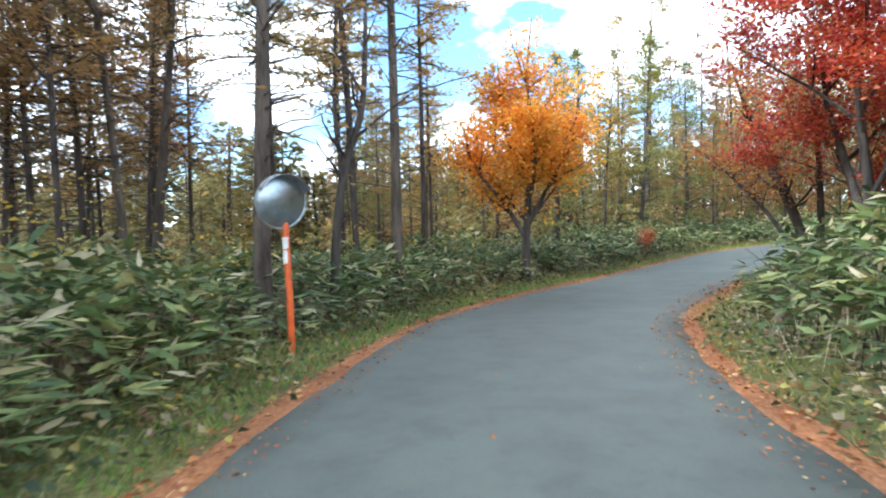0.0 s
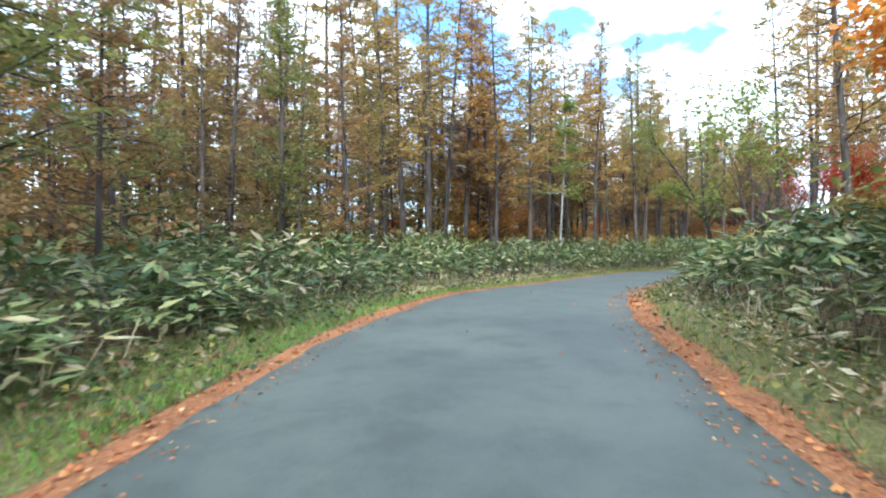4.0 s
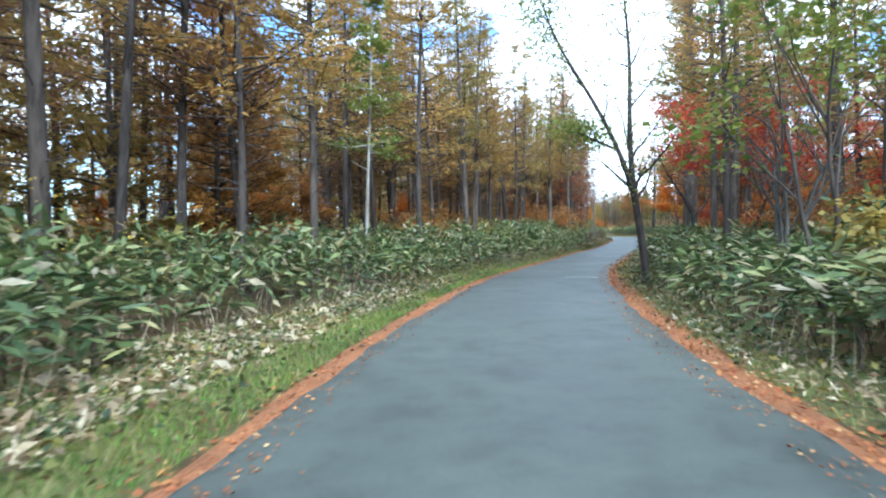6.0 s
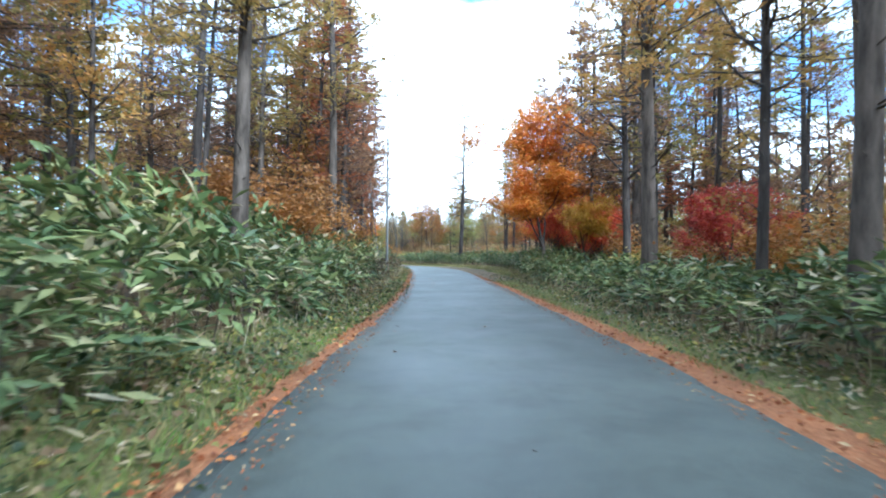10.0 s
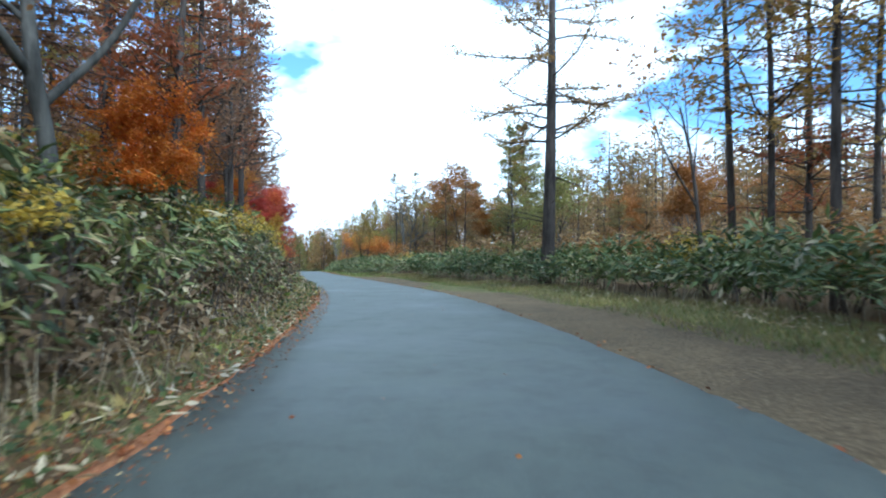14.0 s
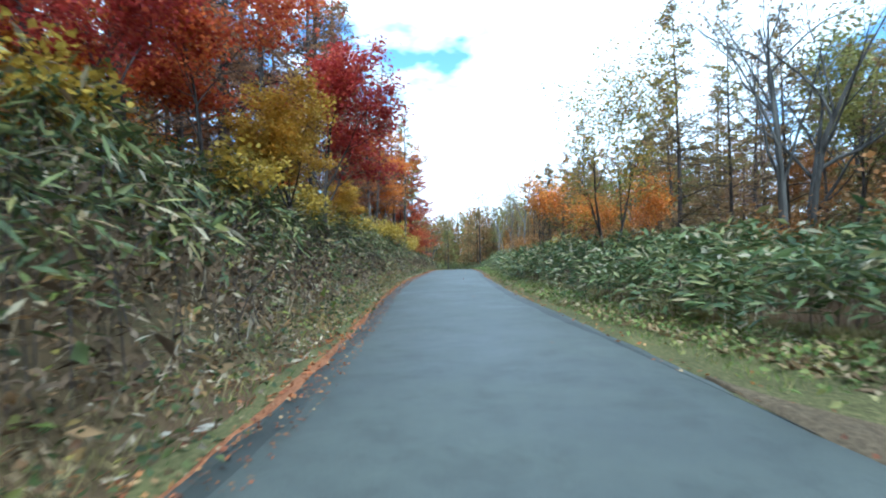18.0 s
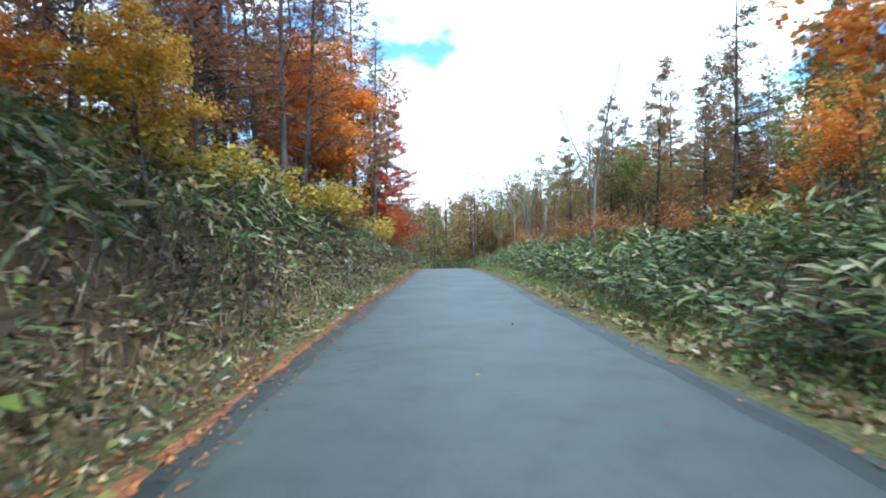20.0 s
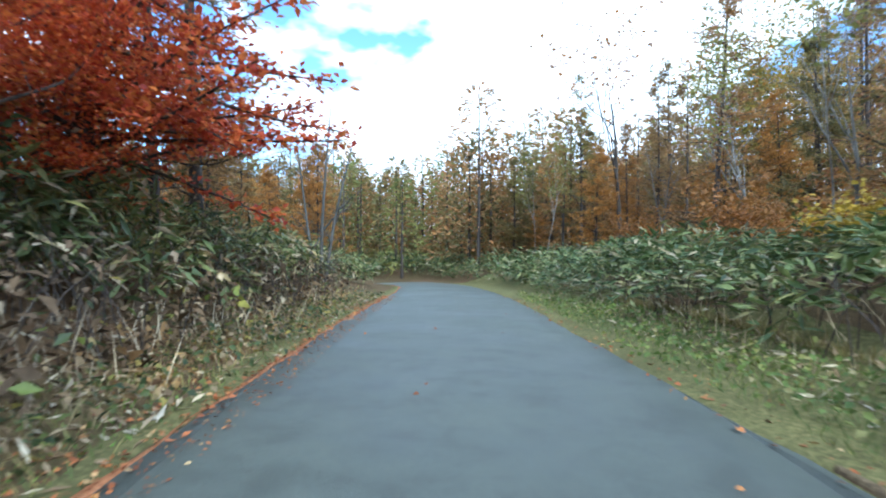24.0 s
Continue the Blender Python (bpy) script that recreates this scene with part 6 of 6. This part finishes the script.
G1, R1 = "golden-leaved shrub rising from the bamboo grass", "russet shrub rising from the bamboo grass"
bushes([(gold_bush, 0.7, 1.1, G1), (rust_bush, 0.7, 1.1, R1)], 62, 100, 1, 2.4, 6, 12, 61)
bushes([(gold_bush, 0.6, 1.0, G1), (rust_bush, 0.7, 1.0, R1)], 0, 104, -1, 1.4, 6, 22, 62)
bushes([(gold_bush, 0.6, 1.0, G1), (rust_bush, 0.7, 1.1, R1)], 118, 226, 1, 2.4, 4.2, 26, 63)
bushes([(gold_bush, 0.8, 1.2, G1), (rust_bush, 0.9, 1.3, R1), (rust_bush, 0.9, 1.3, R1)], 84, 118, 1, 2.6, 5.5, 16, 68)
Y1 = "shrub with large yellow leaves on the crest of the bank"
bushes([(yellow_shrub, 0.6, 1.15, Y1)], 150, 224, 1, 1.5, 3.2, 26, 65)
bushes([(yellow_shrub, 0.5, 0.8, Y1)], 106, 150, 1, 1.6, 3.2, 8, 67)
bushes([(yellow_shrub, 0.45, 0.75, "shrub with large yellow leaves in the bamboo grass")], 100, 240, -1, 1.2, 3.5, 9, 66)
bushes([(rust_bush, 0.6, 0.9, R1)], 108, 240, -1, 2.2, 6, 20, 64)


# ---- the far woods behind, beyond counting ----
def far_wood(name, spots, low, high, mat, label, seed, leaves=460, narrow=0.17):
    leaves = int(leaves * 1.15)
    rng = np.random.default_rng(seed)
    lv, tv = [], []
    for x, y in spots:
        z = float(ground_z([(x, y)])[0])
        h = rng.uniform(low, high)
        tv.append(tube([(x, y, z - 0.3), (x + rng.normal(0, 0.1), y, z + h * 0.5), (x, y, z + h)], [0.15, 0.1, 0.02], 4))
        u = rng.uniform(0.06, 1.0, leaves)
        r = h * narrow * np.sqrt(1.02 - u) * np.sqrt(rng.uniform(0.05, 1, leaves)) * 1.5
        a = rng.uniform(0, 2 * np.pi, leaves)
        at = np.c_[x + np.cos(a) * r, y + np.sin(a) * r, z + u * h]
        lv.append(leaf_blades(at, np.c_[np.cos(a), np.sin(a), rng.normal(0, 0.4, leaves)], rng.uniform(0.3, 0.72, leaves), rng.uniform(0.13, 0.3, leaves), rng))
    v, f = joined(lv)
    stuff(name, v, f, mat, label, "far wood")
    v, f = joined(tv)
    tagged(new(name + "_trunks", mesh_from(name, v, f, BARK_DARK, True)), "dark trunks of the far wood", "far wood", kind="stuff")


def strip_spots(s_a, s_b, side, d_a, d_b, n, seed):
    rng = np.random.default_rng(seed)
    s, d = rng.uniform(s_a, s_b, n), rng.uniform(d_a, d_b, n)
    xy = along(s, side * d)
    _, near = nearest(xy)
    return xy[np.abs(near) > d_a - 2]


far_wood("far_larch_wood", np.concatenate([strip_spots(40, 112, 1, 25, 55, 88, 41), strip_spots(-16, 16, 1, 30, 50, 9, 51), strip_spots(112, 262, 1, 22, 50, 170, 42), strip_spots(40, 108, -1, 22, 45, 75, 43)]), 12, 18, NEEDLES, "far larch wood turning rust", 44)
far_wood("far_low_wood", strip_spots(12, 50, 1, 18, 60, 150, 52), 5, 8.5, OLIVE_BROWN, "lower larch wood beyond the bend", 53, 520)
box = np.random.default_rng(45)
ahead = np.stack([box.uniform(238, 300, 170), box.uniform(40, 140, 170)], 1)
ahead = ahead[(np.abs(nearest(ahead)[1]) > 9)]
far_wood("far_mixed_wood", np.concatenate([ahead, strip_spots(112, 240, -1, 28, 70, 260, 46), strip_spots(-16, 40, -1, 16, 24, 30, 47)]), 8, 14, BROWN, "far mixed wood in russet and olive", 48, 420, 0.2)
far_wood("far_larch_wood", np.stack([box.uniform(240, 300, 170), box.uniform(40, 150, 170)], 1), 8, 14, NEEDLES_BROWN, "far larch wood beyond the last bend", 54, 760, 0.2)
far_wood("far_umber_wood", np.stack([box.uniform(246, 275, 60), box.uniform(50, 120, 60)], 1), 7, 12, OLIVE_BROWN, "far umber wood beyond the last bend", 55, 620, 0.2)
far_wood("far_olive_wood", np.concatenate([strip_spots(112, 250, -1, 24, 70, 45, 49), np.stack([box.uniform(246, 290, 20), box.uniform(40, 120, 20)], 1)]), 8, 13, OLIVE, "far olive-green wood", 50, 420, 0.2)


# ---- the road mirror by the first bend ----
def road_mirror(x, y):
    z = float(ground_z([(x, y)])[0])
    thing = new("road_mirror")
    thing.matrix_basis = pose(x, y, z, 0, 0, 0)
    v, f = tube([(0, 0, -0.3), (-0.02, 0, 0.6), (-0.055, 0, 1.5), (-0.075, 0, 2.0)], [0.038] * 4, 14)
    part_mesh("post", mesh_from("post", v, f, POLE_ORANGE, True), None, thing, "orange enamelled steel post, slightly bent")
    for h0, h1 in ((1.07, 1.22), (1.235, 1.37)):
        v, f = tube([(-0.02 - 0.024 * h0, 0, h0), (-0.02 - 0.024 * h1, 0, h1)], [0.041, 0.041], 14)
        part_mesh("sticker", mesh_from("sticker", v, f, STICKER, True), None, thing, "worn white sticker round the post")
    turn = pose(-0.075, -0.07, 1.77, 98, 0, 42)
    # the bulging mirror face, its rim, the back shell and the hood
    n, rings = 40, 9
    vs, fs = [(0, 0, 0.075)], []
    for k in range(1, rings + 1):
        r = 0.3 * k / rings
        for a in range(n):
            t = 2 * math.pi * a / n
            vs.append((r * math.cos(t), r * math.sin(t), 0.075 * (1 - (k / rings) ** 2)))
    fs = [(1 + (k - 1) * n + a, 1 + (k - 1) * n + (a + 1) % n, 1 + k * n + (a + 1) % n, 1 + k * n + a) for k in range(1, rings) for a in range(n)]
    me = bpy.data.meshes.new("mirror_face")
    me.from_pydata(vs, [], [f4[::-1] for f4 in fs] + [(0, 1 + a, 1 + (a + 1) % n) for a in range(n)])
    me.polygons.foreach_set("use_smooth", [True] * len(me.polygons))
    o = part_mesh("mirror_face", me, MIRROR, thing, "bulging round mirror, hazed and grey")
    o.matrix_basis = turn
    ts = np.linspace(0, 2 * np.pi, 41)
    v, f = tube(np.c_[0.305 * np.cos(ts), 0.305 * np.sin(ts), 0 * ts], np.full(41, 0.014), 8)
    o = part_mesh("rim", mesh_from("rim", v, f, GALVANISED, True), None, thing, "pale worn rim")
    o.matrix_basis = turn
    me = bpy.data.meshes.new("back_shell")
    vs = [(0, 0, -0.06)] + [(r * math.cos(2 * math.pi * a / n), r * math.sin(2 * math.pi * a / n), zz) for r, zz in ((0.2, -0.055), (0.3, -0.005)) for a in range(n)]
    me.from_pydata(vs, [], [(0, 1 + (a + 1) % n, 1 + a) for a in range(n)] + [(1 + a, 1 + (a + 1) % n, 1 + n + (a + 1) % n, 1 + n + a) for a in range(n)])
    o = part_mesh("back_shell", me, POLE_ORANGE, thing)
    o.matrix_basis = turn
    t2 = np.linspace(math.radians(25), math.radians(155), 24)
    v = np.concatenate([np.c_[0.315 * np.cos(t2), 0.315 * np.sin(t2), 0 * t2], np.c_[0.325 * np.cos(t2), 0.325 * np.sin(t2), 0 * t2 + 0.13]])
    f = np.array([(a, a + 1, a + 25, a + 24) for a in range(23)])
    o = part_mesh("hood", mesh_from("hood", v, f, GALVANISED, True), None, thing, "pale curved hood over the mirror")
    o.matrix_basis = turn
    sol = o.modifiers.new("thickness", "SOLIDIFY")
    sol.thickness = 0.004
    bm = bmesh.new()
    bmesh.ops.create_cube(bm, size=1, matrix=Matrix.Translation((-0.075, -0.02, 1.77)) @ Matrix.Diagonal((0.07, 0.06, 0.12, 1)))
    part("bracket", bm, GALVANISED, thing, "steel clamp bracket")
    tagged(thing, "round convex road mirror on an orange post in the verge", "road mirror")


road_mirror(-1.75, 6.7)
